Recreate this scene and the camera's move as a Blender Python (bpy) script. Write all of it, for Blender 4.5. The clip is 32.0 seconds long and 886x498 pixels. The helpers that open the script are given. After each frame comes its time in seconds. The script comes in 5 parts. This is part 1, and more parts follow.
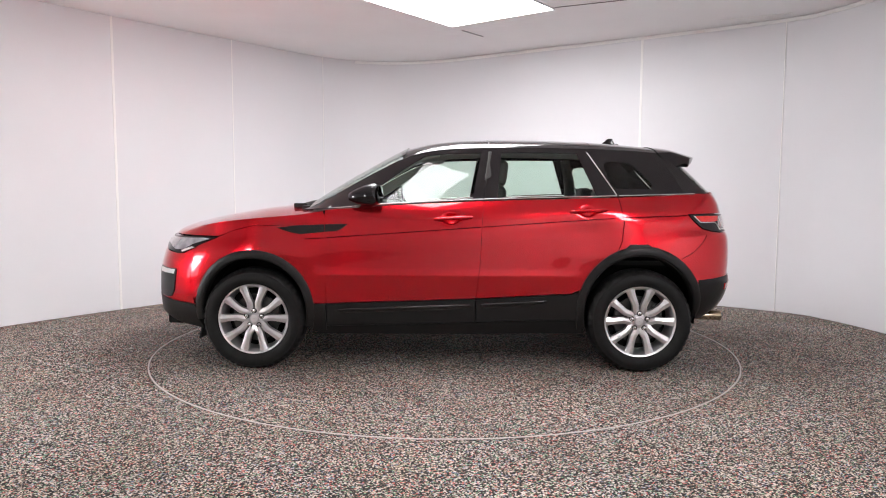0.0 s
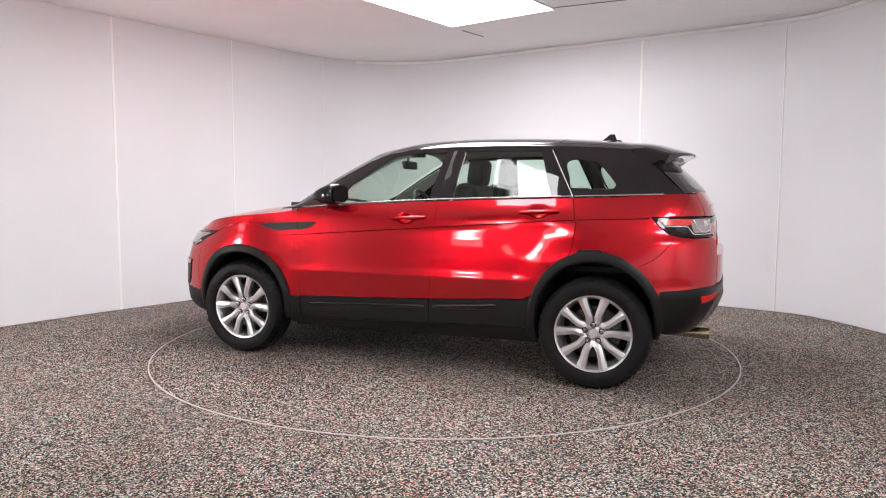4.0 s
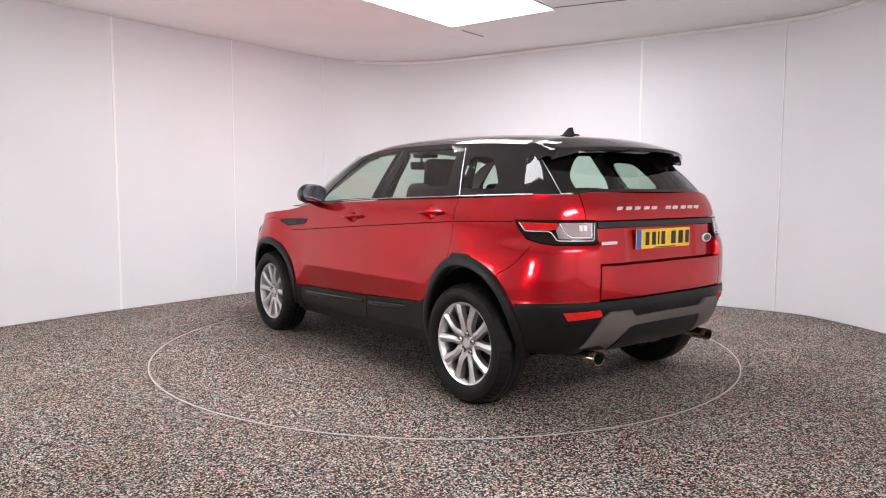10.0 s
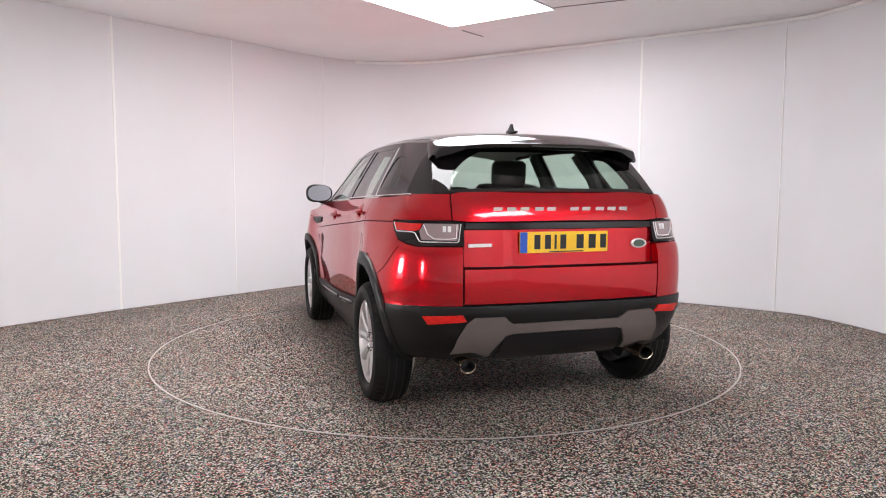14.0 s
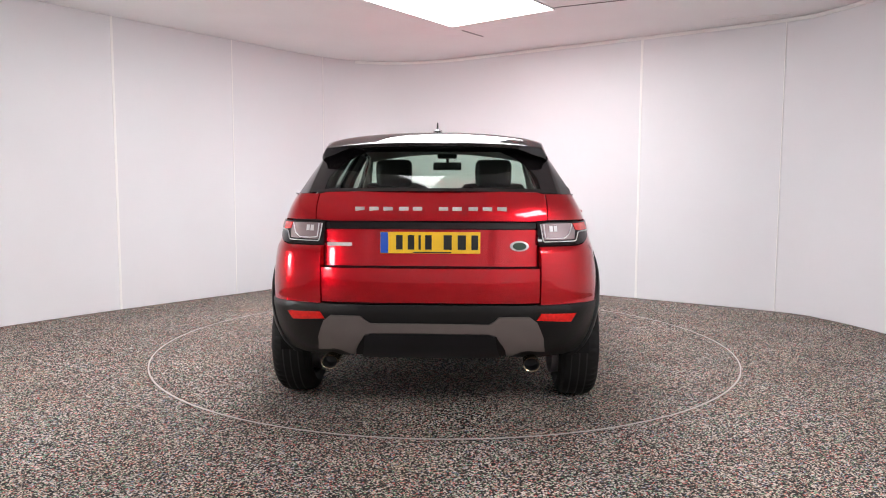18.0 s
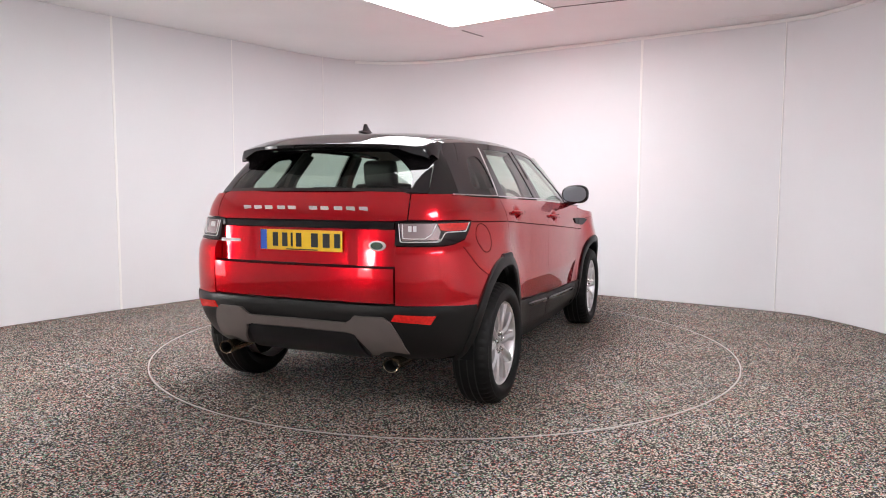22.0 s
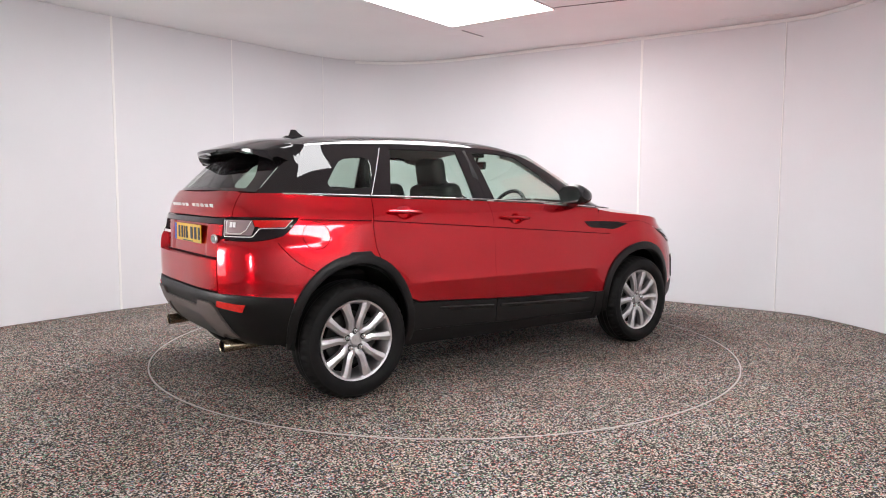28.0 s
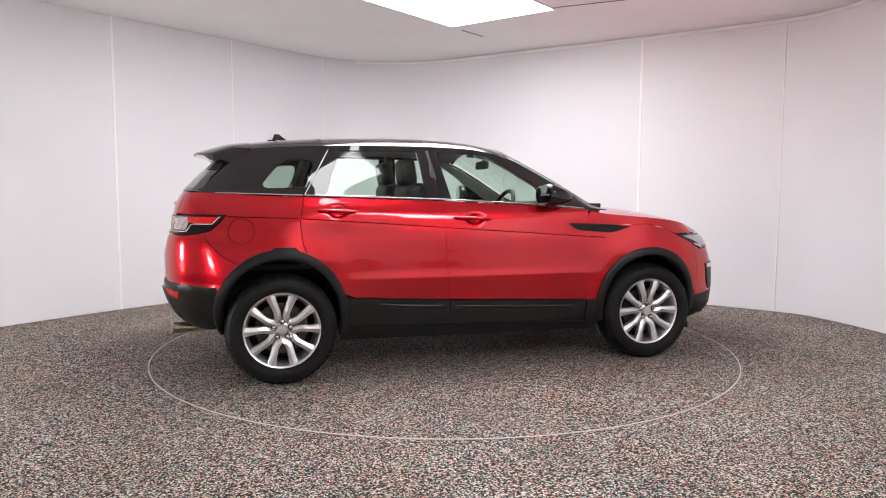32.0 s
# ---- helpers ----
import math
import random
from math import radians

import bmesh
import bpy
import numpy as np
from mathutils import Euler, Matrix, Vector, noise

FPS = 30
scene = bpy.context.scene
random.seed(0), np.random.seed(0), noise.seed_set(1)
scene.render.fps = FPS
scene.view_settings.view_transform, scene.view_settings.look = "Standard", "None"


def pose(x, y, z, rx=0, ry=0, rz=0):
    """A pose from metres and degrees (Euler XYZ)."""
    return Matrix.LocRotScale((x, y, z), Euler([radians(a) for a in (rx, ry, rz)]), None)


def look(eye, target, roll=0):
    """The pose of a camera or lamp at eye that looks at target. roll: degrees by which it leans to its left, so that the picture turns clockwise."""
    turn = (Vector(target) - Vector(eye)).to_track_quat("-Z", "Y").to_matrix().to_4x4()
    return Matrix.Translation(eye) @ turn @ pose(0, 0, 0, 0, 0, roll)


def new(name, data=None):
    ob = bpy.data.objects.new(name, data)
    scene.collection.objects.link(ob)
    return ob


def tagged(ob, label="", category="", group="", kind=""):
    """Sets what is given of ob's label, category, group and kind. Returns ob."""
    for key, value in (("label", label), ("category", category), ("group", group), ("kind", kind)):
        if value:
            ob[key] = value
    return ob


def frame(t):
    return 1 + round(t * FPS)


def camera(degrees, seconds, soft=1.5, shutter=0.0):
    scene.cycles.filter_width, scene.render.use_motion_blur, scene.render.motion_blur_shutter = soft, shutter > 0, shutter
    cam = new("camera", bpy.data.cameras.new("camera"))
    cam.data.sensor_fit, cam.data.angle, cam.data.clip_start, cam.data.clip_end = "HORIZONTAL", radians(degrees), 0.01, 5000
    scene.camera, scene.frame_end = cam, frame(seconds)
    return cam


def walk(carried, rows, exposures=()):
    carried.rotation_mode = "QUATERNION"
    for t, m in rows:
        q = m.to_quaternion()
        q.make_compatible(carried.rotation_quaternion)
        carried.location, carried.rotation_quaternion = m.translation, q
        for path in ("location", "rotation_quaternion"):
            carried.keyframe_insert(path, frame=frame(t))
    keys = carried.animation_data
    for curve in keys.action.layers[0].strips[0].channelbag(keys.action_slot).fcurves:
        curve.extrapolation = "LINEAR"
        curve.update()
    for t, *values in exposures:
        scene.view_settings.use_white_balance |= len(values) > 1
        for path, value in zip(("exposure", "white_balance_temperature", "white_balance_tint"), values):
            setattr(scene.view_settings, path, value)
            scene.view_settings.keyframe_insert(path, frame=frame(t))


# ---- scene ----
# Camera: stands still at the edge of a round photo booth.
cam = camera(64.9, 32.0, soft=1.0)
EYE = (0.0, -5.649, 1.251)
VIEW = look(EYE, (EYE[0] - 0.002421, EYE[1] + 0.996332, EYE[2] - 0.085541), 0.19)
walk(cam, [(0.0, VIEW), (32.0, VIEW)], exposures=[(0.0, 0.70), (32.0, 0.70)])

# Turntable: steady turn, and the car's place on it.
START, SPEED = 178.745, -5.0592
CAR_AT = (-0.0272, -0.0075, 0.0)


def heading(t):
    return START + SPEED * t


# ---------------------------------------------------------------- world
world = bpy.data.worlds.new("world")
scene.world = world
world.use_nodes = True
world.node_tree.nodes["Background"].inputs[0].default_value = (0.6, 0.6, 0.62, 1)
world.node_tree.nodes["Background"].inputs[1].default_value = 0.02


# ---------------------------------------------------------------- materials
def mat(name, color, rough=0.5, metal=0.0, coat=0.0, emit=0.0, noise_scale=0.0, vary=0.0, bump=0.0, bump_scale=200.0, rough_vary=0.0, spec=0.5, edge=None):
    m = bpy.data.materials.new(name)
    m.use_nodes = True
    nt = m.node_tree
    b = nt.nodes["Principled BSDF"]
    b.inputs["Base Color"].default_value = (*color, 1)
    b.inputs["Roughness"].default_value = rough
    b.inputs["Metallic"].default_value = metal
    b.inputs["Specular IOR Level"].default_value = spec
    b.inputs["Coat Weight"].default_value = coat
    if edge:
        b.inputs["Specular Tint"].default_value = (*edge, 1)
    b.inputs["Coat Roughness"].default_value = 0.03
    if emit:
        b.inputs["Emission Color"].default_value = (*color, 1)
        b.inputs["Emission Strength"].default_value = emit
    tc = nt.nodes.new("ShaderNodeTexCoord")
    if vary:
        n = nt.nodes.new("ShaderNodeTexNoise")
        n.inputs["Scale"].default_value = noise_scale
        n.inputs["Detail"].default_value = 6
        nt.links.new(tc.outputs["Object"], n.inputs["Vector"])
        r = nt.nodes.new("ShaderNodeValToRGB")
        r.color_ramp.elements[0].position, r.color_ramp.elements[1].position = 0.3, 0.7
        r.color_ramp.elements[0].color = (*[c * (1 - vary) for c in color], 1)
        r.color_ramp.elements[1].color = (*[min(1, c * (1 + vary)) for c in color], 1)
        nt.links.new(n.outputs["Fac"], r.inputs["Fac"])
        nt.links.new(r.outputs["Color"], b.inputs["Base Color"])
        if rough_vary:
            mr = nt.nodes.new("ShaderNodeMapRange")
            mr.inputs["To Min"].default_value, mr.inputs["To Max"].default_value = rough - rough_vary, rough + rough_vary
            nt.links.new(n.outputs["Fac"], mr.inputs["Value"])
            nt.links.new(mr.outputs["Result"], b.inputs["Roughness"])
    if bump:
        n2 = nt.nodes.new("ShaderNodeTexNoise")
        n2.inputs["Scale"].default_value = bump_scale
        n2.inputs["Detail"].default_value = 3
        nt.links.new(tc.outputs["Object"], n2.inputs["Vector"])
        bp = nt.nodes.new("ShaderNodeBump")
        bp.inputs["Strength"].default_value = bump
        bp.inputs["Distance"].default_value = 0.002
        nt.links.new(n2.outputs["Fac"], bp.inputs["Height"])
        nt.links.new(bp.outputs["Normal"], b.inputs["Normal"])
    return m


def glass(name, tint, base=0.045):
    m = bpy.data.materials.new(name)
    m.use_nodes = True
    nt = m.node_tree
    nt.nodes.remove(nt.nodes["Principled BSDF"])
    out = nt.nodes["Material Output"]
    tr, gl = nt.nodes.new("ShaderNodeBsdfTransparent"), nt.nodes.new("ShaderNodeBsdfGlossy")
    tr.inputs["Color"].default_value = (*tint, 1)
    gl.inputs["Roughness"].default_value = 0.0
    lw = nt.nodes.new("ShaderNodeLayerWeight")
    lw.inputs["Blend"].default_value = 0.5
    pw = nt.nodes.new("ShaderNodeMath")
    pw.operation = "POWER"
    pw.inputs[1].default_value = 4.0
    nt.links.new(lw.outputs["Facing"], pw.inputs[0])
    fr = nt.nodes.new("ShaderNodeMapRange")
    fr.inputs["To Min"].default_value, fr.inputs["To Max"].default_value = base, 1.0
    nt.links.new(pw.outputs[0], fr.inputs["Value"])
    mx = nt.nodes.new("ShaderNodeMixShader")
    nt.links.new(fr.outputs[0], mx.inputs[0])
    nt.links.new(tr.outputs[0], mx.inputs[1])
    nt.links.new(gl.outputs[0], mx.inputs[2])
    nt.links.new(mx.outputs[0], out.inputs["Surface"])
    return m


def hot_fabric(name, strength):
    """Diffuser fabric lit from behind by bulbs: two one over the other, dim at the rim."""
    m = bpy.data.materials.new(name)
    m.use_nodes = True
    nt = m.node_tree
    b = nt.nodes["Principled BSDF"]
    b.inputs["Base Color"].default_value = (0.8, 0.8, 0.8, 1)
    b.inputs["Emission Color"].default_value = (1.0, 0.985, 0.98, 1)
    tc = nt.nodes.new("ShaderNodeTexCoord")
    mp = nt.nodes.new("ShaderNodeMapping")
    mp.inputs["Location"].default_value = (0.0, -0.5, -0.5)
    mp.inputs["Scale"].default_value = (0.0, 1.0, 1.0)
    nt.links.new(tc.outputs["Generated"], mp.inputs["Vector"])
    ab = nt.nodes.new("ShaderNodeVectorMath")
    ab.operation = "ABSOLUTE"
    nt.links.new(mp.outputs["Vector"], ab.inputs[0])
    sh = nt.nodes.new("ShaderNodeMapping")
    sh.inputs["Location"].default_value = (0.0, 0.0, -0.26)
    sh.inputs["Scale"].default_value = (0.0, 0.75, 2.0)
    nt.links.new(ab.outputs["Vector"], sh.inputs["Vector"])
    ln = nt.nodes.new("ShaderNodeVectorMath")
    ln.operation = "LENGTH"
    nt.links.new(sh.outputs["Vector"], ln.inputs[0])
    mr = nt.nodes.new("ShaderNodeMapRange")
    mr.interpolation_type = "SMOOTHSTEP"
    mr.inputs["From Min"].default_value, mr.inputs["From Max"].default_value = 0.08, 0.38
    mr.inputs["To Min"].default_value, mr.inputs["To Max"].default_value = strength, strength * 0.05
    nt.links.new(ln.outputs["Value"], mr.inputs["Value"])
    nt.links.new(mr.outputs["Result"], b.inputs["Emission Strength"])
    return m


def speckle(name, scale):
    """Rubber-crumb flooring: pale, pink, green and grey chips bound in black."""
    m = bpy.data.materials.new(name)
    m.use_nodes = True
    nt = m.node_tree
    b = nt.nodes["Principled BSDF"]
    b.inputs["Roughness"].default_value = 0.8
    b.inputs["Specular IOR Level"].default_value = 0.4
    tc = nt.nodes.new("ShaderNodeTexCoord")
    vo = nt.nodes.new("ShaderNodeTexVoronoi")
    vo.inputs["Scale"].default_value = scale
    nt.links.new(tc.outputs["Object"], vo.inputs["Vector"])
    sep = nt.nodes.new("ShaderNodeSeparateColor")
    nt.links.new(vo.outputs["Color"], sep.inputs[0])
    r = nt.nodes.new("ShaderNodeValToRGB")
    r.color_ramp.interpolation = "CONSTANT"
    stops = [(0.0, (0.003, 0.003, 0.003)), (0.45, (0.045, 0.036, 0.032)), (0.53, (0.21, 0.165, 0.135)), (0.63, (0.60, 0.545, 0.505)),
             (0.82, (0.41, 0.318, 0.24)), (0.86, (0.17, 0.34, 0.22)), (0.915, (0.20, 0.24, 0.36)), (0.95, (0.52, 0.13, 0.12))]
    e = r.color_ramp.elements
    while len(e) < len(stops):
        e.new(0.5)
    for k, (p, c) in enumerate(stops):
        e[k].position, e[k].color = p, (*c, 1)
    nt.links.new(sep.outputs[0], r.inputs["Fac"])
    big = nt.nodes.new("ShaderNodeTexNoise")
    big.inputs["Scale"].default_value = 1.3
    big.inputs["Detail"].default_value = 4
    nt.links.new(tc.outputs["Object"], big.inputs["Vector"])
    mr = nt.nodes.new("ShaderNodeMapRange")
    mr.inputs["From Min"].default_value, mr.inputs["From Max"].default_value = 0.3, 0.7
    mr.inputs["To Min"].default_value, mr.inputs["To Max"].default_value = 0.82, 1.12
    nt.links.new(big.outputs["Fac"], mr.inputs["Value"])
    mx = nt.nodes.new("ShaderNodeMix")
    mx.data_type, mx.blend_type = "RGBA", "MULTIPLY"
    mx.inputs["Factor"].default_value = 1.0
    nt.links.new(r.outputs["Color"], mx.inputs["A"])
    nt.links.new(mr.outputs["Result"], mx.inputs["B"])
    wear = nt.nodes.new("ShaderNodeTexNoise")
    wear.inputs["Scale"].default_value = 2.2
    wear.inputs["Detail"].default_value = 5
    nt.links.new(tc.outputs["Object"], wear.inputs["Vector"])
    tone = nt.nodes.new("ShaderNodeValToRGB")
    tone.color_ramp.elements[0].position, tone.color_ramp.elements[1].position = 0.35, 0.68
    tone.color_ramp.elements[0].color, tone.color_ramp.elements[1].color = (1.0, 0.985, 0.98, 1), (1.0, 0.91, 0.83, 1)
    nt.links.new(wear.outputs["Fac"], tone.inputs["Fac"])
    mt = nt.nodes.new("ShaderNodeMix")
    mt.data_type, mt.blend_type = "RGBA", "MULTIPLY"
    mt.inputs["Factor"].default_value = 1.0
    nt.links.new(mx.outputs["Result"], mt.inputs["A"])
    nt.links.new(tone.outputs["Color"], mt.inputs["B"])
    nt.links.new(mt.outputs["Result"], b.inputs["Base Color"])
    bp = nt.nodes.new("ShaderNodeBump")
    bp.inputs["Strength"].default_value = 0.7
    bp.inputs["Distance"].default_value = 0.003
    nt.links.new(vo.outputs["Distance"], bp.inputs["Height"])
    nt.links.new(bp.outputs["Normal"], b.inputs["Normal"])
    return m


M = {
    "wall": mat("white_wall_panel", (0.77, 0.765, 0.79), 0.45, noise_scale=0.9, vary=0.02, bump=0.05, bump_scale=60),
    "joint": mat("white_joint_strip", (0.92, 0.91, 0.90), 0.3),
    "ceiling": mat("white_ceiling_paint", (0.90, 0.89, 0.895), 0.7, noise_scale=1.1, vary=0.025),
    "slit": mat("dark_slit", (0.25, 0.23, 0.23), 0.8),
    "lamp": mat("light_diffuser", (0.985, 0.98, 1.0), 0.5, emit=10.0),
    "lamp_mid": mat("dim_light_diffuser", (0.985, 0.98, 1.0), 0.5, emit=9.5),
    "lamp_added": mat("added_light_diffuser", (0.985, 0.98, 1.0), 0.5, emit=13.5),
    "soft": hot_fabric("softbox_fabric", 31.0),
    "seam_shade": mat("dark_red_seam_and_shade", (0.05, 0.002, 0.004), 0.6, spec=0.1),
    "lampframe": mat("white_lamp_frame", (0.8, 0.8, 0.8), 0.4),
    "floor": speckle("rubber_crumb_floor", 145.0),
    "ring": mat("turntable_edge_metal", (0.50, 0.455, 0.44), 0.45, metal=0.3),
    "red": mat("metallic_red_paint", (0.57, 0.004, 0.013), 0.27, metal=0.84, coat=1.0, noise_scale=900.0, vary=0.15, spec=0.0, edge=(0.55, 0.06, 0.09)),
    "gloss": mat("gloss_black_paint", (0.011, 0.009, 0.010), 0.5, coat=1.0, spec=0.0),
    "clad": mat("black_grained_plastic", (0.008, 0.0075, 0.0075), 0.40, spec=0.30, noise_scale=6.0, vary=0.12, bump=0.15, bump_scale=700),
    "rib": mat("satin_black_rib", (0.012, 0.011, 0.011), 0.22, spec=0.5),
    "skid": mat("dark_silver_plastic", (0.135, 0.112, 0.104), 0.45, noise_scale=9.0, vary=0.06),
    "dark": mat("black_underbody", (0.006, 0.006, 0.006), 0.8, spec=0.2, noise_scale=5.0, vary=0.3),
    "trim": mat("interior_black_trim", (0.018, 0.017, 0.017), 0.6, noise_scale=30.0, vary=0.15),
    "leather": mat("black_seat_leather", (0.022, 0.020, 0.020), 0.45, noise_scale=20.0, vary=0.2, bump=0.2, bump_scale=300),
    "liner": mat("grey_headlining", (0.30, 0.29, 0.28), 0.9, noise_scale=15.0, vary=0.05),
    "tyre": mat("tyre_rubber", (0.0085, 0.008, 0.008), 0.55, spec=0.20, noise_scale=25.0, vary=0.2, bump=0.1, bump_scale=150),
    "alloy": mat("silver_alloy", (0.72, 0.70, 0.71), 0.30, metal=0.88, noise_scale=12.0, vary=0.04),
    "disc": mat("brake_steel", (0.07, 0.068, 0.066), 0.45, metal=0.8, noise_scale=30.0, vary=0.2),
    "chrome": mat("chrome", (0.80, 0.80, 0.80), 0.08, metal=1.0),
    "brass": mat("heat_tinted_steel", (0.42, 0.34, 0.24), 0.25, metal=1.0, noise_scale=20, vary=0.2),
    "yellow": mat("yellow_plate", (0.95, 0.58, 0.008), 0.35, coat=0.6, noise_scale=30.0, vary=0.03),
    "blue": mat("blue_plate_band", (0.02, 0.10, 0.55), 0.35),
    "ink": mat("black_ink", (0.01, 0.01, 0.01), 0.4),
    "redlens": mat("red_lens", (0.72, 0.010, 0.008), 0.2, coat=0.6, noise_scale=60.0, vary=0.2),
    "clearlens": mat("clear_lens_silver", (0.40, 0.30, 0.31), 0.18, metal=0.35, coat=1.0),
    "headlens": mat("headlamp_reflector", (0.42, 0.42, 0.45), 0.15, metal=0.6, coat=1.0, noise_scale=18.0, vary=0.35),
    "smoke": mat("smoked_lens", (0.010, 0.006, 0.007), 0.5, coat=0.8, spec=0.0),
    "white": mat("white_light_guide", (0.8, 0.78, 0.78), 0.3),
    "satin": mat("satin_silver", (0.78, 0.77, 0.77), 0.3, metal=0.3, noise_scale=40.0, vary=0.03),
    "diff": mat("satin_black_panel", (0.006, 0.006, 0.008), 0.3),
    "badge": mat("dark_green_badge", (0.02, 0.06, 0.035), 0.3, coat=1.0),
    "mirrorglass": mat("mirror_glass", (0.42, 0.43, 0.46), 0.02, metal=1.0),
    "glass": glass("window_glass", (0.76, 0.88, 0.81)),
    "rearglass": glass("tinted_rear_glass", (0.60, 0.71, 0.64)),
}


# ---------------------------------------------------------------- mesh helpers
def link(name, bm, material, parent=None, label="", smooth=35):
    me = bpy.data.meshes.new(name)
    bm.normal_update()
    bm.to_mesh(me)
    bm.free()
    for p in me.polygons:
        p.use_smooth = bool(smooth)
    if smooth:
        me.set_sharp_from_angle(angle=radians(smooth))
    mats = material if isinstance(material, (list, tuple)) else [material]
    for x in mats:
        me.materials.append(x)
    ob = new(name, me)
    if parent is not None:
        ob.parent = parent
    if label:
        tagged(ob, label)
    return ob


def part(name, bm, material, parent, label="", smooth=35):
    return link(name, bm, material, parent, label, smooth)


def box(bm, cx, cy, cz, sx, sy, sz, rot=None, bevel=0.0):
    r = bmesh.ops.create_cube(bm, size=1.0)
    m = Matrix.Translation((cx, cy, cz)) @ (rot or Matrix()) @ Matrix.Diagonal((sx, sy, sz, 1))
    bmesh.ops.transform(bm, matrix=m, verts=r["verts"])
    if bevel:
        es = list({e for v in r["verts"] for e in v.link_edges})
        bmesh.ops.bevel(bm, geom=es, offset=bevel, segments=3, profile=0.6, affect="EDGES")
    return bm


def lathe(bm, rows, n=48, axis="y"):
    """rows: (radius, offset along the axis). Turns them round the axis."""
    loops = []
    for r, o in rows:
        loop = []
        for k in range(n):
            a = 2 * math.pi * k / n
            c, s = r * math.cos(a), r * math.sin(a)
            loop.append(bm.verts.new({"y": (c, o, s), "z": (c, s, o), "x": (o, c, s)}[axis]))
        loops.append(loop)
    for a, b in zip(loops, loops[1:]):
        for k in range(n):
            bm.faces.new((a[k], a[(k + 1) % n], b[(k + 1) % n], b[k]))
    return bm


def curve_at(pts, t):
    """Catmull-Rom through pts at t in 0..len-1."""
    n = len(pts) - 1
    i = min(max(int(t), 0), n - 1)
    f = t - i
    p0, p1, p2, p3 = (Vector(pts[min(max(i + k, 0), n)]) for k in (-1, 0, 1, 2))
    return 0.5 * (2 * p1 + (p2 - p0) * f + (2 * p0 - 5 * p1 + 4 * p2 - p3) * f * f + (3 * p1 - p0 - 3 * p2 + p3) * f ** 3)


def smooth_path(pts, per=12):
    n = len(pts) - 1
    return [curve_at(pts, k / per) for k in range(n * per + 1)]


def lerp_table(table, x):
    """Piecewise smooth value from a sorted table of (x, value)."""
    if x <= table[0][0]:
        return table[0][1]
    for (a, va), (b, vb) in zip(table, table[1:]):
        if x <= b:
            return va + (vb - va) * (x - a) / (b - a)
    return table[-1][1]


def tube(bm, pts, r, n=8, squash=1.0):
    """A round bar along pts."""
    loops = []
    pts = [Vector(p) for p in pts]
    for i, p in enumerate(pts):
        d = (pts[min(i + 1, len(pts) - 1)] - pts[max(i - 1, 0)]).normalized()
        u = d.cross(Vector((0, 0, 1)))
        u = u.normalized() if u.length > 1e-4 else Vector((0, 1, 0))
        w = d.cross(u)
        rr = r[i] if isinstance(r, (list, tuple)) else r
        loops.append([bm.verts.new(p + u * rr * math.cos(2 * math.pi * k / n) + w * rr * squash * math.sin(2 * math.pi * k / n)) for k in range(n)])
    for a, b in zip(loops, loops[1:]):
        for k in range(n):
            bm.faces.new((a[k], a[(k + 1) % n], b[(k + 1) % n], b[k]))
    bm.faces.new(loops[0][::-1])
    bm.faces.new(loops[-1])
    return bm


# ---------------------------------------------------------------- room
CEIL = 2.965
ROOM = [(-4.9, -7.2), (-4.9, -5.0), (-4.9, -3.0), (-4.75, -1.3), (-4.45, -0.3), (-4.0, 0.52), (-3.37, 1.42), (-2.47, 2.56), (-1.62, 3.58),
        (-0.93, 3.93), (-0.1, 3.80), (0.93, 3.17), (2.21, 2.34), (3.41, 1.49), (3.70, 1.05), (3.86, 0.36), (3.97, -0.6), (4.0, -2.5), (4.0, -5.0), (4.0, -7.2)]
SEAMS = [0, 2, 5, 6.04, 7, 8.03, 12, 13, 17, 19]
STRIP_HALF = {6.04: 0.009, 12: 0.008, 13: 0.0045}


def room_pt(u):
    return curve_at(ROOM, u)


def wall_strip(u0, u1, n, z0, z1, out0, out1, trim=0.0):
    """A curved upright slab along the room's outline; out is the distance behind the face."""
    bm = bmesh.new()
    us = [u0 + (u1 - u0) * k / n for k in range(n + 1)]
    rows = []
    for k, u in enumerate(us):
        p = room_pt(u)
        d = (room_pt(min(u + 0.01, len(ROOM) - 1)) - room_pt(max(u - 0.01, 0))).normalized()
        nrm = Vector((-d.y, d.x))
        q = p + d * (trim if k == 0 else -trim if k == n else 0)
        a, b = q + nrm * out0, q + nrm * out1
        rows.append([bm.verts.new((a.x, a.y, z0)), bm.verts.new((a.x, a.y, z1)), bm.verts.new((b.x, b.y, z1)), bm.verts.new((b.x, b.y, z0))])
    for a, b in zip(rows, rows[1:]):
        for k in range(4):
            bm.faces.new((a[k], a[(k + 1) % 4], b[(k + 1) % 4], b[k]))
    bm.faces.new(rows[0])
    bm.faces.new(rows[-1][::-1])
    bmesh.ops.recalc_face_normals(bm, faces=bm.faces)
    return bm


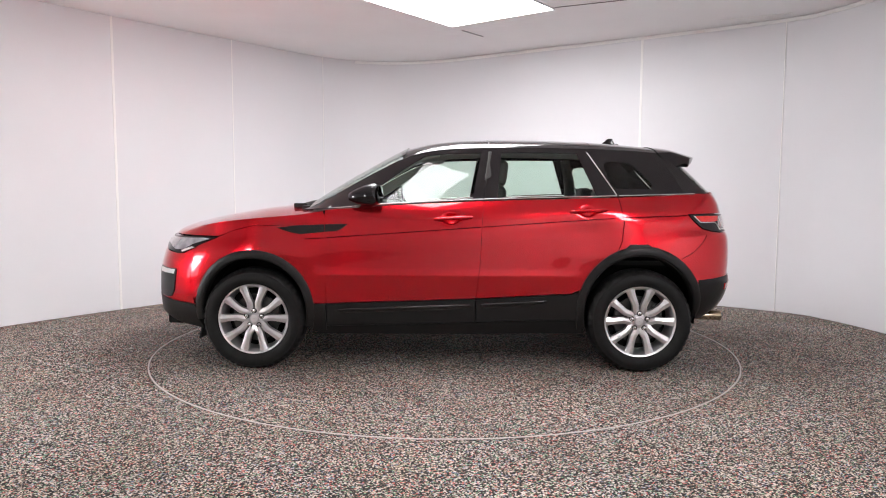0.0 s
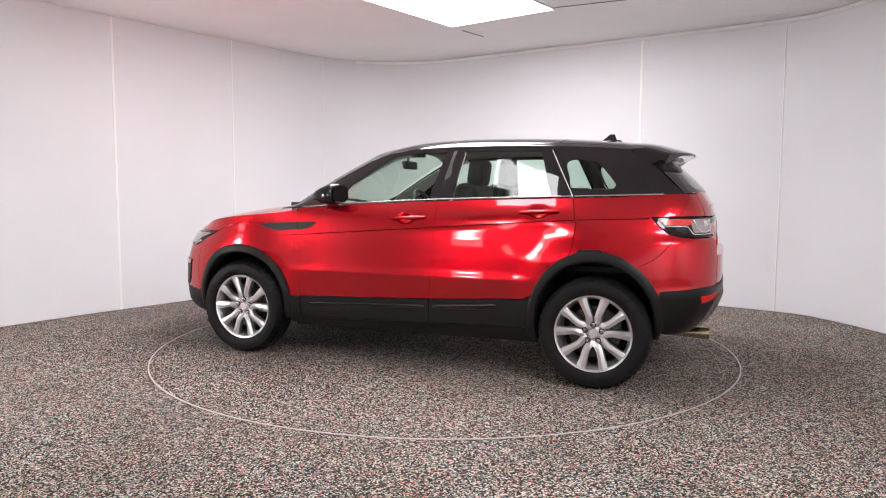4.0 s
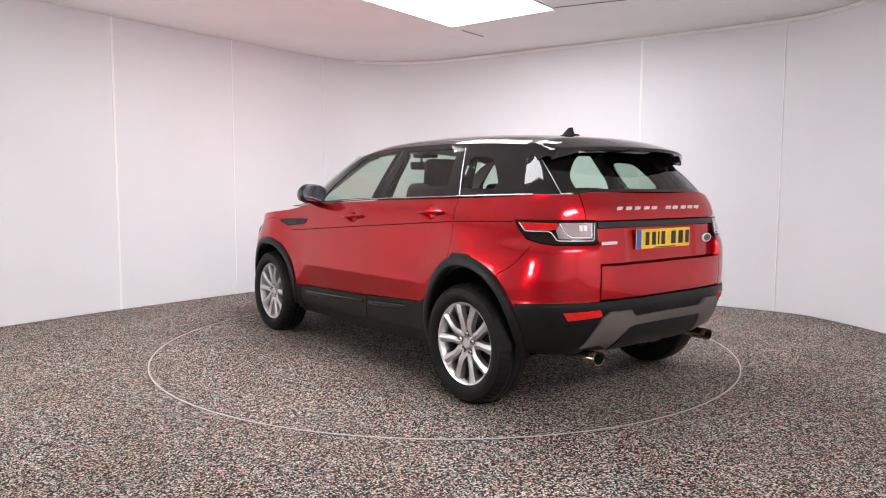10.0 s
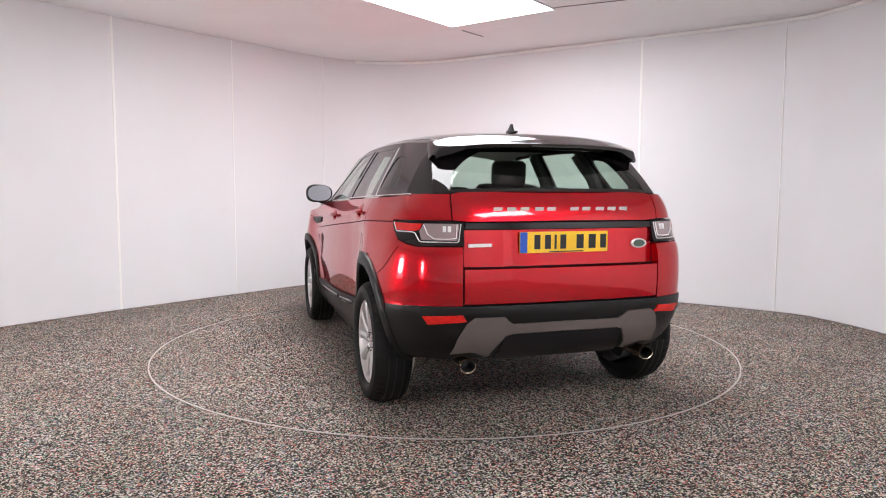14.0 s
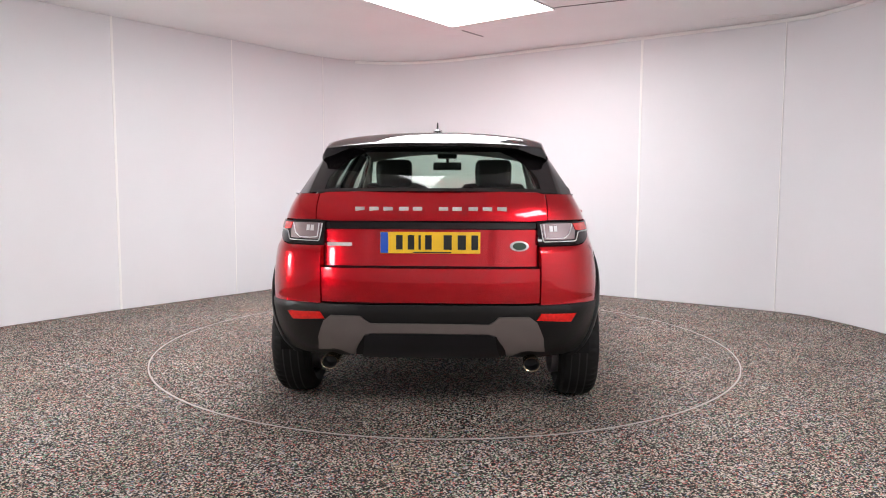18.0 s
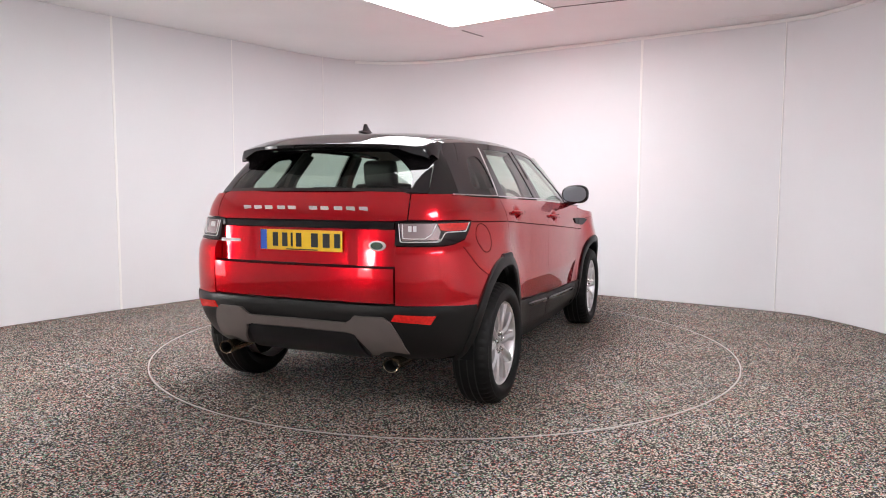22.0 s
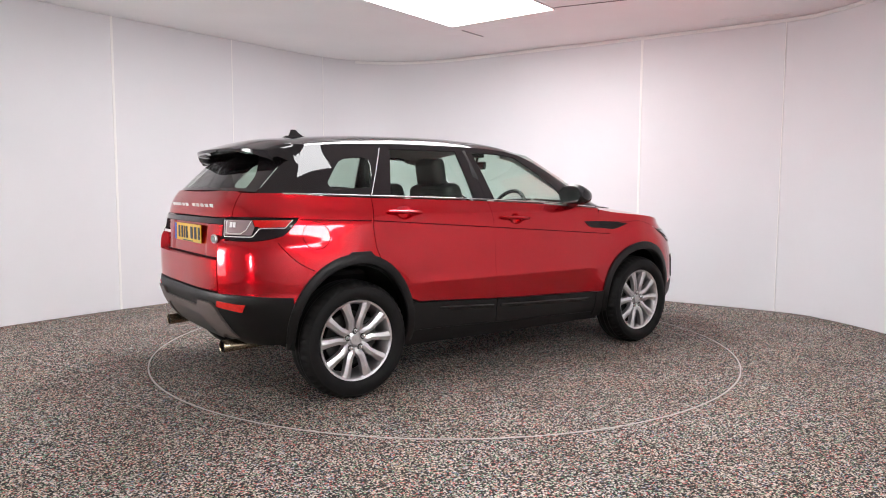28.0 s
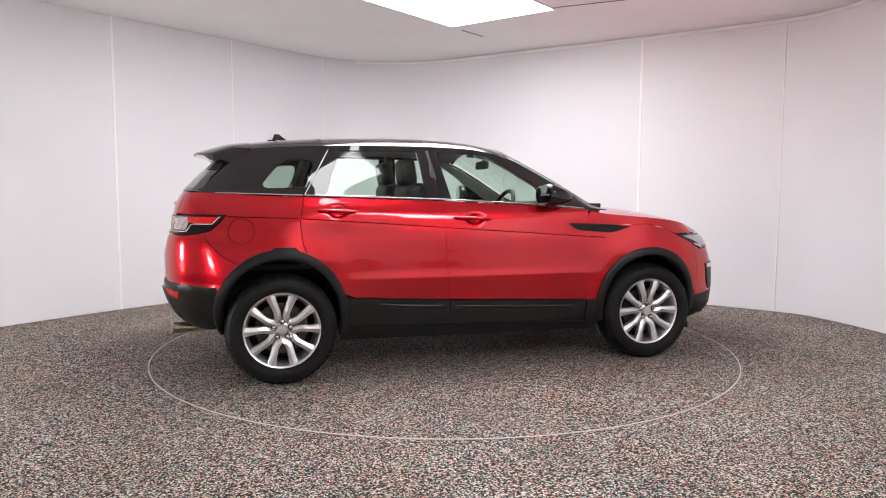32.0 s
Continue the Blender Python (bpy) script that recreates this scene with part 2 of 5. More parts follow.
def build_room():
    n = len(ROOM) - 1
    wall = link("wall", wall_strip(0, n, n * 8, 0.0, CEIL + 0.05, 0.012, 0.12), M["wall"])
    tagged(wall, "white curved wall of tall flat panels round the booth", kind="structure")
    for a, b in zip(SEAMS, SEAMS[1:]):
        part("wall_panel", wall_strip(a, b, int((b - a) * 10), 0.004, CEIL - 0.002, 0.0, 0.0115, 0.006), M["wall"], wall)
    for s in SEAMS[1:-1]:
        part("joint_strip", wall_strip(s - STRIP_HALF.get(s, 0.004), s + STRIP_HALF.get(s, 0.004), 1, 0.004, CEIL - 0.004, -0.006 if s in STRIP_HALF else -0.002, 0.004), M["joint"], wall, "slim white plastic joint strip")
    bead = link("trim", wall_strip(8.6, n, (n - 8) * 8, CEIL - 0.040, CEIL - 0.008, -0.018, -0.001), M["joint"])
    tagged(bead, "thin white bead along the top of the wall", kind="structure")
    back = bmesh.new()
    box(back, -0.45, -7.28, CEIL / 2, 9.2, 0.14, CEIL + 0.1)
    tagged(link("wall_back", back, M["wall"], smooth=0), "plain white wall closing the booth", kind="structure")
    # one floor sheet with a round hole for the turntable
    bm = bmesh.new()
    hole, outer, seg = [], [], 96
    for k in range(seg):
        a = 2 * math.pi * k / seg
        hole.append(bm.verts.new((2.252 * math.cos(a), 2.252 * math.sin(a), 0.0)))
        c, s = math.cos(a), math.sin(a)
        f = 8.5 / max(abs(c), abs(s))
        outer.append(bm.verts.new((c * f, s * f, 0.0)))
    for k in range(seg):
        bm.faces.new((hole[k], outer[k], outer[(k + 1) % seg], hole[(k + 1) % seg]))
    r = bmesh.ops.extrude_face_region(bm, geom=list(bm.faces))
    bmesh.ops.translate(bm, verts=[v for v in r["geom"] if isinstance(v, bmesh.types.BMVert)], vec=(0, 0, -0.12))
    bmesh.ops.recalc_face_normals(bm, faces=bm.faces)
    tagged(link("floor", bm, M["floor"], smooth=0), "speckled grey rubber-crumb floor", kind="structure")
    bm = bmesh.new()
    box(bm, -0.45, -1.5, -0.2, 10.5, 12.5, 0.1)
    tagged(link("floor_slab", bm, M["dark"], smooth=0), "dark slab under the turntable pit", kind="structure")
    bm = bmesh.new()
    box(bm, -0.45, -1.6, CEIL + 0.06, 10.2, 12.2, 0.12)
    tagged(link("ceiling", bm, M["ceiling"], smooth=0), "plain white painted ceiling", kind="structure")


def ceiling_slot(a, b, w, name, label, m):
    bm = bmesh.new()
    d = Vector(b) - Vector(a)
    box(bm, 0, 0, 0, d.length, w, 0.006)
    ob = link(name, bm, m, smooth=0)
    ob.matrix_world = pose((a[0] + b[0]) / 2, (a[1] + b[1]) / 2, CEIL - 0.003, 0, 0, math.degrees(math.atan2(d.y, d.x)))
    return tagged(ob, label, kind="structure")


LAMP_CORNER = Vector((0.066, 1.84))
LA, LB = Vector((0.803, -0.596)), Vector((-0.612, -0.791))


def ceiling_light(origin, w, length, rows, name="ceiling_light", glow="lamp"):
    """A lay-in light: frame and flat diffusers side by side, its corner at origin."""
    thing = new(name)
    rot = Matrix(((LA.x, LB.x, 0, 0), (LA.y, LB.y, 0, 0), (0, 0, 1, 0), (0, 0, 0, 1)))
    thing.matrix_world = Matrix.Translation((origin.x, origin.y, CEIL - 0.012))
    for k in range(rows):
        bm = bmesh.new()
        box(bm, w / 2, length * (k + 0.5) / rows, -0.001, w - 0.012, length / rows - 0.012, 0.008)
        bmesh.ops.transform(bm, matrix=rot, verts=bm.verts)
        part("diffuser", bm, M[glow], thing, "glowing white diffuser", smooth=0)
    bm = bmesh.new()
    for x, y, sx, sy in [(w / 2, 0, w, 0.012), (w / 2, length, w, 0.012), (0, length / 2, 0.012, length), (w, length / 2, 0.012, length)]:
        box(bm, x, y, 0.003, sx, sy, 0.015)
    for k in range(1, rows):
        box(bm, w / 2, length * k / rows, 0.003, w, 0.012, 0.014)
    bmesh.ops.transform(bm, matrix=rot, verts=bm.verts)
    part("frame", bm, M["lampframe"], thing, smooth=0)
    return tagged(thing, "square white ceiling light with glowing diffuser panels", "ceiling light", "ceiling lights")


def softbox(x, y, w, h, zc, aim):
    """A studio light on a stand: glowing diffuser, black housing, pole and three legs."""
    thing = new("studio_light")
    ang = math.degrees(math.atan2(aim[1] - y, aim[0] - x))
    bm = bmesh.new()
    box(bm, 0.06, 0, zc, 0.01, w, h)
    part("diffuser", bm, M["soft"], thing, "glowing white fabric diffuser", smooth=0)
    bm = bmesh.new()
    box(bm, 0.0, 0, zc, 0.10, w + 0.05, h + 0.05, bevel=0.01)
    part("housing", bm, M["clad"], thing, "black housing", smooth=0)
    bm = bmesh.new()
    tube(bm, [(-0.08, 0, 0.05), (-0.08, 0, zc)], 0.016, 10)
    part("pole", bm, M["clad"], thing)
    for k in range(3):
        a = radians(60 + 120 * k)
        bm = bmesh.new()
        tube(bm, [(-0.08, 0, 0.30), (-0.08 + 0.30 * math.cos(a), 0.30 * math.sin(a), 0.012)], 0.010, 8)
        part("leg", bm, M["clad"], thing)
    thing.matrix_world = pose(x, y, 0, 0, 0, ang)
    return tagged(thing, "tall white studio light on a black stand", "studio light", "studio lights")


def build_lights():
    ceiling_light(LAMP_CORNER, 1.2, 2.4, 4)
    ceiling_light(LAMP_CORNER + LA * 1.23 + LB * 0.7, 0.6, 1.8, 3, glow="lamp_mid")
    # Unseen light, added beside the camera to brighten the car and right wall.
    ceiling_light(Vector((2.3, -4.0)), 1.2, 1.8, 3, glow="lamp_added")
    ceiling_light(LAMP_CORNER + LA * 1.6 + LB * 2.7, 0.6, 0.6, 1, glow="lamp_mid")
    softbox(-4.35, -1.9, 0.8, 1.2, 0.95, (-0.8, -0.8))
    softbox(-3.2, -5.4, 0.6, 1.1, 0.90, (-0.4, -1.2))


def build_turntable():
    table = new("turntable")
    bm = bmesh.new()
    lathe(bm, [(2.240, -0.1), (2.240, 0.0)], 128, "z")
    bm.verts.ensure_lookup_table()
    bm.faces.new([bm.verts[i] for i in range(128, 256)])
    bmesh.ops.recalc_face_normals(bm, faces=bm.faces)
    part("deck", bm, M["floor"], table, "speckled rubber-crumb deck", smooth=0)
    bm = bmesh.new()
    lathe(bm, [(2.2405, -0.05), (2.2405, 0.002), (2.2500, 0.002), (2.2500, -0.05)], 128, "z")
    part("edge_ring", bm, M["ring"], table, "thin pale metal rim", smooth=0)
    return tagged(table, "round turntable flush with the floor, speckled rubber top", "turntable")


build_room()
ceiling_slot((0.18, 2.06), (0.42, 2.36), 0.010, "ceiling_slot", "hairline dark slot in the white ceiling", M["slit"])
ceiling_slot((2.78, 1.58), (3.36, 1.28), 0.030, "ceiling_strip", "short white strip fixed to the ceiling", M["joint"])
ceiling_slot((1.03, 1.10), (1.9, 0.70), 0.008, "ceiling_joint", "faint joint between ceiling boards", M["slit"])
build_lights()
turntable = build_turntable()


# ---------------------------------------------------------------- the car: shape
# x forward, y to the car's left, z up; the origin lies on the ground between the axles.
AXLE, HUB_Z = 1.33, 0.352
PLAN = [(-2.080, 0.0), (-2.076, 0.30), (-2.048, 0.55), (-1.966, 0.748), (-1.84, 0.86), (-1.65, 0.925), (-1.33, 0.945), (-0.9, 0.94), (-0.3, 0.936),
        (0.3, 0.936), (0.9, 0.94), (1.33, 0.945), (1.65, 0.915), (1.88, 0.83), (2.04, 0.70), (2.17, 0.45), (2.23, 0.2), (2.245, 0.0)]
_path = smooth_path(PLAN, 20)
_len = [0.0]
for _a, _b in zip(_path, _path[1:]):
    _len.append(_len[-1] + (_b - _a).length)
_zero = next(l for l, p in zip(_len, _path) if p.x >= 0.0)
S_REAR, S_FRONT = _len[0] - _zero, _len[-1] - _zero


def plan(s):
    """Place and outward normal of the widest outline at arc length s (0 abeam the origin, front positive)."""
    l = min(max(s + _zero, 0.0), _len[-1])
    lo, hi = 0, len(_len) - 1
    while hi - lo > 1:
        mid = (lo + hi) // 2
        lo, hi = (mid, hi) if _len[mid] <= l else (lo, mid)
    f = (l - _len[lo]) / max(_len[hi] - _len[lo], 1e-9)
    p = _path[lo].lerp(_path[hi], f)
    i0, i1 = max(lo - 2, 0), min(hi + 2, len(_path) - 1)
    d = (_path[i1] - _path[i0]).normalized()
    return p, Vector((-d.y, d.x))


def s_at_x(x):
    return min((abs(p.x - x), l) for l, p in zip(_len, _path) if p.y > 0.8 or abs(x) > 1.88)[1] - _zero


def s_at_y(y, rear=True):
    half = len(_path) // 2
    rng = range(half) if rear else range(half, len(_path))
    return min((abs(_path[i].y - abs(y)), _len[i]) for i in rng)[1] - _zero


SIDE_LOW = [(0.20, 0.10), (0.28, 0.065), (0.33, 0.040), (0.42, 0.022), (0.505, 0.014)]
SIDE_HIGH = [(0.80, 0.0), (0.90, 0.002), (0.98, 0.007), (1.05, 0.018), (1.10, 0.034), (1.14, 0.056), (1.18, 0.082), (1.22, 0.104), (1.26, 0.13)]
SIDE_IN = SIDE_LOW + [(0.60, 0.012), (0.70, 0.006)] + SIDE_HIGH
DOOR_IN = [(0.20, 0.10), (0.28, 0.066), (0.33, 0.046), (0.42, 0.036), (0.505, 0.027), (0.55, 0.020), (0.60, 0.0115), (0.650, 0.0030), (0.660, 0.0022), (0.668, 0.0026), (0.690, 0.0065), (0.705, 0.0074), (0.74, 0.0076), (0.86, 0.0074), (0.92, 0.0080), (0.98, 0.0110), (1.05, 0.0200)] + SIDE_HIGH[4:]
SHOULDER = [(-1.66, 1.076), (-1.2, 1.061), (-0.25, 0.995), (0.83, 0.916), (1.1, 0.902)]
CUPS = [(-0.035, 1.050), (-0.965, 1.103)]
REAR_IN = [(0.25, 0.30), (0.31, 0.21), (0.34, 0.165), (0.37, 0.125), (0.425, 0.078), (0.48, 0.045), (0.54, 0.022), (0.60, 0.006), (0.625, 0.002), (0.636, 0.003), (0.645, 0.009), (0.72, 0.004), (0.80, 0.003), (0.88, 0.006),
           (0.93, 0.014), (0.955, 0.026), (0.97, 0.046), (1.05, 0.062), (1.10, 0.070), (1.15, 0.083), (1.20, 0.108), (1.24, 0.14)]
FRONT_IN = [(0.20, 0.16), (0.28, 0.06), (0.36, 0.012), (0.50, 0.0), (0.65, 0.004), (0.74, 0.022), (0.82, 0.05), (0.88, 0.085), (0.94, 0.15), (1.0, 0.22)]


def ease(a, b, x):
    f = min(max((x - a) / (b - a), 0.0), 1.0)
    return f * f * (3 - 2 * f)


TAPS = [(k, math.exp(-k * k / 8)) for k in range(-4, 5)]
TAPS = [(k, g / sum(q for _, q in TAPS)) for k, g in TAPS]


def smooth_table(table, z, w=0.012):
    return sum(g * lerp_table(table, z + k * 0.5 * w) for k, g in TAPS)


def inset(s, z):
    a = smooth_table(SIDE_IN, z)
    # flared arches stand out from the flank, the upper quarters draw in
    wr, wf = ease(-1.35, -2.05, s), ease(1.45, 2.2, s)
    a += 0.060 * ease(-1.05, -1.75, s) * ease(0.62, 1.15, z)
    a += 0.045 * ease(1.2, 1.9, s) * ease(0.75, 1.0, z)
    # between the arches the flank carries a ledge, and dishes a little
    mid = ease(1.0, 0.66, abs(s))
    a += 0.006 * mid + mid * (smooth_table(DOOR_IN, z, 0.004) - smooth_table(SIDE_IN, z))
    # the doors bow between the wheels
    a += 0.030 * min(abs(s) / 0.9, 1.3) ** 2 * ease(1.35, 0.9, abs(s)) * ease(1.15, 0.95, z)
    # shoulder crease: the skin steps out below the line
    dz = z - lerp_table(SHOULDER, s)
    if -0.2 < dz < 0.01:
        a -= 0.002 * ease(0.004, -0.020, dz) * ease(-0.19, -0.03, dz) * ease(1.12, 0.9, s) * ease(-1.7, -1.45, s)
    # flare round the wheel openings
    for c in (FA, RA):
        if abs(s - c) < 0.9:
            a += 0.011 * (ease(0.43, 0.62, math.hypot(s - c, (z - ARCH_Z) / 1.065)) - 1) * ease(1.02, 0.82, z)
    for x, zc in CUPS:
        d = ((s - x) / 0.046) ** 2 + ((z - zc) / 0.034) ** 2
        if d < 4:
            a += 0.022 * math.exp(-d * d)
    if wr > 0:
        a = a * (1 - wr) + smooth_table(REAR_IN, z) * wr
    if wf > 0:
        a = a * (1 - wf) + smooth_table(FRONT_IN, z) * wf
    return a


def shell(s, z, off=0.0):
    """A point of the lower body's skin; off lifts it off the skin."""
    p, n = plan(s)
    d = off - inset(s, z)
    return Vector((p.x + n.x * d, p.y + n.y * d, z))


BELT = [(-2.6, 1.236), (-1.75, 1.224), (-1.0, 1.203), (-0.25, 1.182), (0.42, 1.149), (0.83, 1.113), (1.05, 1.10)]
ROOF_EDGE = [(-1.95, 1.445), (-1.75, 1.475), (-1.5, 1.515), (-1.2, 1.535), (-0.8, 1.548), (-0.3, 1.548), (0.0, 1.538), (0.2, 1.512), (0.35, 1.455), (0.55, 1.345), (0.8, 1.20), (1.0, 1.085)]
ROOF_HALF = [(-1.95, 0.545), (-1.75, 0.575), (-1.5, 0.600), (-1.2, 0.615), (-0.6, 0.630), (0.0, 0.632), (0.2, 0.640), (0.35, 0.665), (0.55, 0.705), (0.8, 0.755), (1.0, 0.80)]
CROWN = [(-1.97, 1.500), (-1.80, 1.535), (-1.6, 1.567), (-1.32, 1.600), (-1.0, 1.622), (-0.6, 1.634), (-0.25, 1.634), (0.0, 1.622), (0.15, 1.604), (0.28, 1.574), (0.40, 1.515)]


def belt(x):
    return smooth_table(BELT, x, 0.1)


def cabin(x, z, off=0.0):
    """The glasshouse side, from the belt up to the roof's edge; x runs back from the windscreen pillar."""
    zb, zr = belt(x), smooth_table(ROOF_EDGE, x, 0.075)
    yb = shell(s_of_x(x), zb).y - 0.004
    yr = smooth_table(ROOF_HALF, x, 0.12)
    f = (z - zb) / max(zr - zb, 0.02)
    bow = 0.007 * 4 * f * (1 - f) if 0 < f < 1 else 0
    n = Vector((0, 0.85, 0.5))
    return Vector((x, yb + (yr - yb) * f + bow, z)) + n * off


_sx = [(p.x, l - _zero) for l, p in zip(_len, _path)]


def s_of_x(x):
    """Arc length at which the flank stands at x."""
    return lerp_table(_sx, x)


FA, RA = s_of_x(AXLE), s_of_x(-AXLE)
ARCH_Z = 0.40
ARCH_F, ARCH_R = (0.418, 1.035), (0.434, 1.085)      # outer edge of the black arch trims: radius, height ratio


# ---------------------------------------------------------------- the car: panels
def inset_poly(poly, d):
    """The outline drawn in by d."""
    n = len(poly)
    area = sum(poly[i][0] * poly[(i + 1) % n][1] - poly[(i + 1) % n][0] * poly[i][1] for i in range(n))
    sg = 1 if area > 0 else -1
    out = []
    for i in range(n):
        p0, p1, p2 = Vector(poly[i - 1]), Vector(poly[i]), Vector(poly[(i + 1) % n])
        a, b = (p1 - p0).normalized(), (p2 - p1).normalized()
        na, nb = Vector((-a.y, a.x)) * sg, Vector((-b.y, b.x)) * sg
        h = na + nb
        k = h.length_squared
        h = h * (2 / k) if k > 0.6 else h.normalized()
        out.append(p1 + h * d)
    return out


def panel_bm(poly, fn, step=0.05, stepz=0.04, thick=0.014, gap=0.0014, off=0.0, both=False):
    """Skins the outline poly (s, z) over fn, with a folded edge of that thickness. both: mirrored to the car's right as well."""
    bm = bmesh.new()
    pts = inset_poly(poly, gap) if gap else [Vector(p) for p in poly]
    f = bm.faces.new([bm.verts.new((p[0], p[1], 0)) for p in pts])
    lo = [min(p[k] for p in pts) for k in (0, 1)]
    hi = [max(p[k] for p in pts) for k in (0, 1)]
    for k, st in ((0, step), (1, stepz)):
        c = math.floor(lo[k] / st + 1) * st
        while c < hi[k] - 1e-4:
            co, no = [0, 0, 0], [0, 0, 0]
            co[k], no[k] = c, 1
            bmesh.ops.bisect_plane(bm, geom=list(bm.verts) + list(bm.edges) + list(bm.faces), dist=1e-5, plane_co=co, plane_no=no)
            c += st
    top = list(bm.faces)
    verts = list(bm.verts)
    uv = {v: (v.co.x, v.co.y) for v in verts}
    border = [e for e in bm.edges if len(e.link_faces) == 1]
    low = {}
    for e in border:
        for v in e.verts:
            if v not in low:
                low[v] = bm.verts.new(fn(*uv[v], off - thick))
    for v in verts:
        v.co = fn(*uv[v], off)
    for e in border:
        a, b = e.verts
        bm.faces.new((a, b, low[b], low[a]))
    bmesh.ops.recalc_face_normals(bm, faces=bm.faces)
    # the skin looks outwards
    c = sum((q.normal.dot(q.calc_center_median() - Vector((0, 0, 0.6))) * q.calc_area() for q in top), 0.0)
    if c < 0:
        bmesh.ops.reverse_faces(bm, faces=bm.faces)
    return bm


def mirror_bm(bm, keep=True):
    """A mirrored copy of bm in y, or both halves in one."""
    g = bmesh.ops.duplicate(bm, geom=list(bm.verts) + list(bm.edges) + list(bm.faces))["geom"] if keep else list(bm.verts) + list(bm.faces)
    for v in g:
        if isinstance(v, bmesh.types.BMVert):
            v.co.y = -v.co.y
    bmesh.ops.reverse_faces(bm, faces=[q for q in g if isinstance(q, bmesh.types.BMFace)])
    return bm


def cabin_normals(obs):
    """Shades the glasshouse panels as one smooth skin."""
    for ob in obs:
        side, ns = (1 if ob.data.vertices[0].co.y > 0 else -1), []
        for v in ob.data.vertices:
            x, z, d = v.co.x, v.co.z, 0.05
            n = (cabin(x, z + d) - cabin(x, z - d)).cross(cabin(x + d, z) - cabin(x - d, z)).normalized()
            n = n if n.y > 0 else -n
            ns.append((n.x, n.y * side, n.z))
        ob.data.normals_split_custom_set_from_vertices(ns)
    return obs


def pair(name, maker, material, parent, label="", smooth=35):
    """The same part on the car's left and right; maker() returns a fresh bmesh of the left one."""
    a = part(name, maker(), material, parent[0] if isinstance(parent, tuple) else parent, label, smooth)
    b = part(name, mirror_bm(maker(), False), material, parent[1] if isinstance(parent, tuple) else parent, label, smooth)
    return a, b


def arc(cx, cz, r, a0, a1, n, rz=None):
    return [(cx + r * math.cos(radians(a0 + (a1 - a0) * k / n)), cz + (rz or r) * math.sin(radians(a0 + (a1 - a0) * k / n))) for k in range(n + 1)]


def X(x):
    return s_of_x(x)


def center_bm(poly, fn, **kw):
    """A panel across the car's middle: poly holds the left half in (y, z), from y = 0 up; both halves are joined."""
    full = list(poly) + [(-y, z) for y, z in reversed(poly) if y > 1e-6]
    return panel_bm(full, fn, **kw)


REAR_S = [(0.0, S_REAR)]
for _i in range(1, 46):
    _y = _i * 0.02
    REAR_S.append((_y, s_at_y(_y, True)))
FRONT_S = [(0.0, S_FRONT)] + [(_i * 0.02, s_at_y(_i * 0.02, False)) for _i in range(1, 46)]


def tail_fn(y, z, off=0.0):
    p = shell(lerp_table(REAR_S, abs(y)), z, off)
    return Vector((p.x, p.y if y >= 0 else -p.y, z))


def nose_fn(y, z, off=0.0):
    p = shell(lerp_table(FRONT_S, abs(y)), z, off)
    return Vector((p.x, p.y if y >= 0 else -p.y, z))


def RY(y):
    return lerp_table(REAR_S, y)


def FY(y):
    return lerp_table(FRONT_S, y)


car = new("car")
tagged(car, "metallic red five-door SUV with gloss black roof and silver alloy wheels", "car")


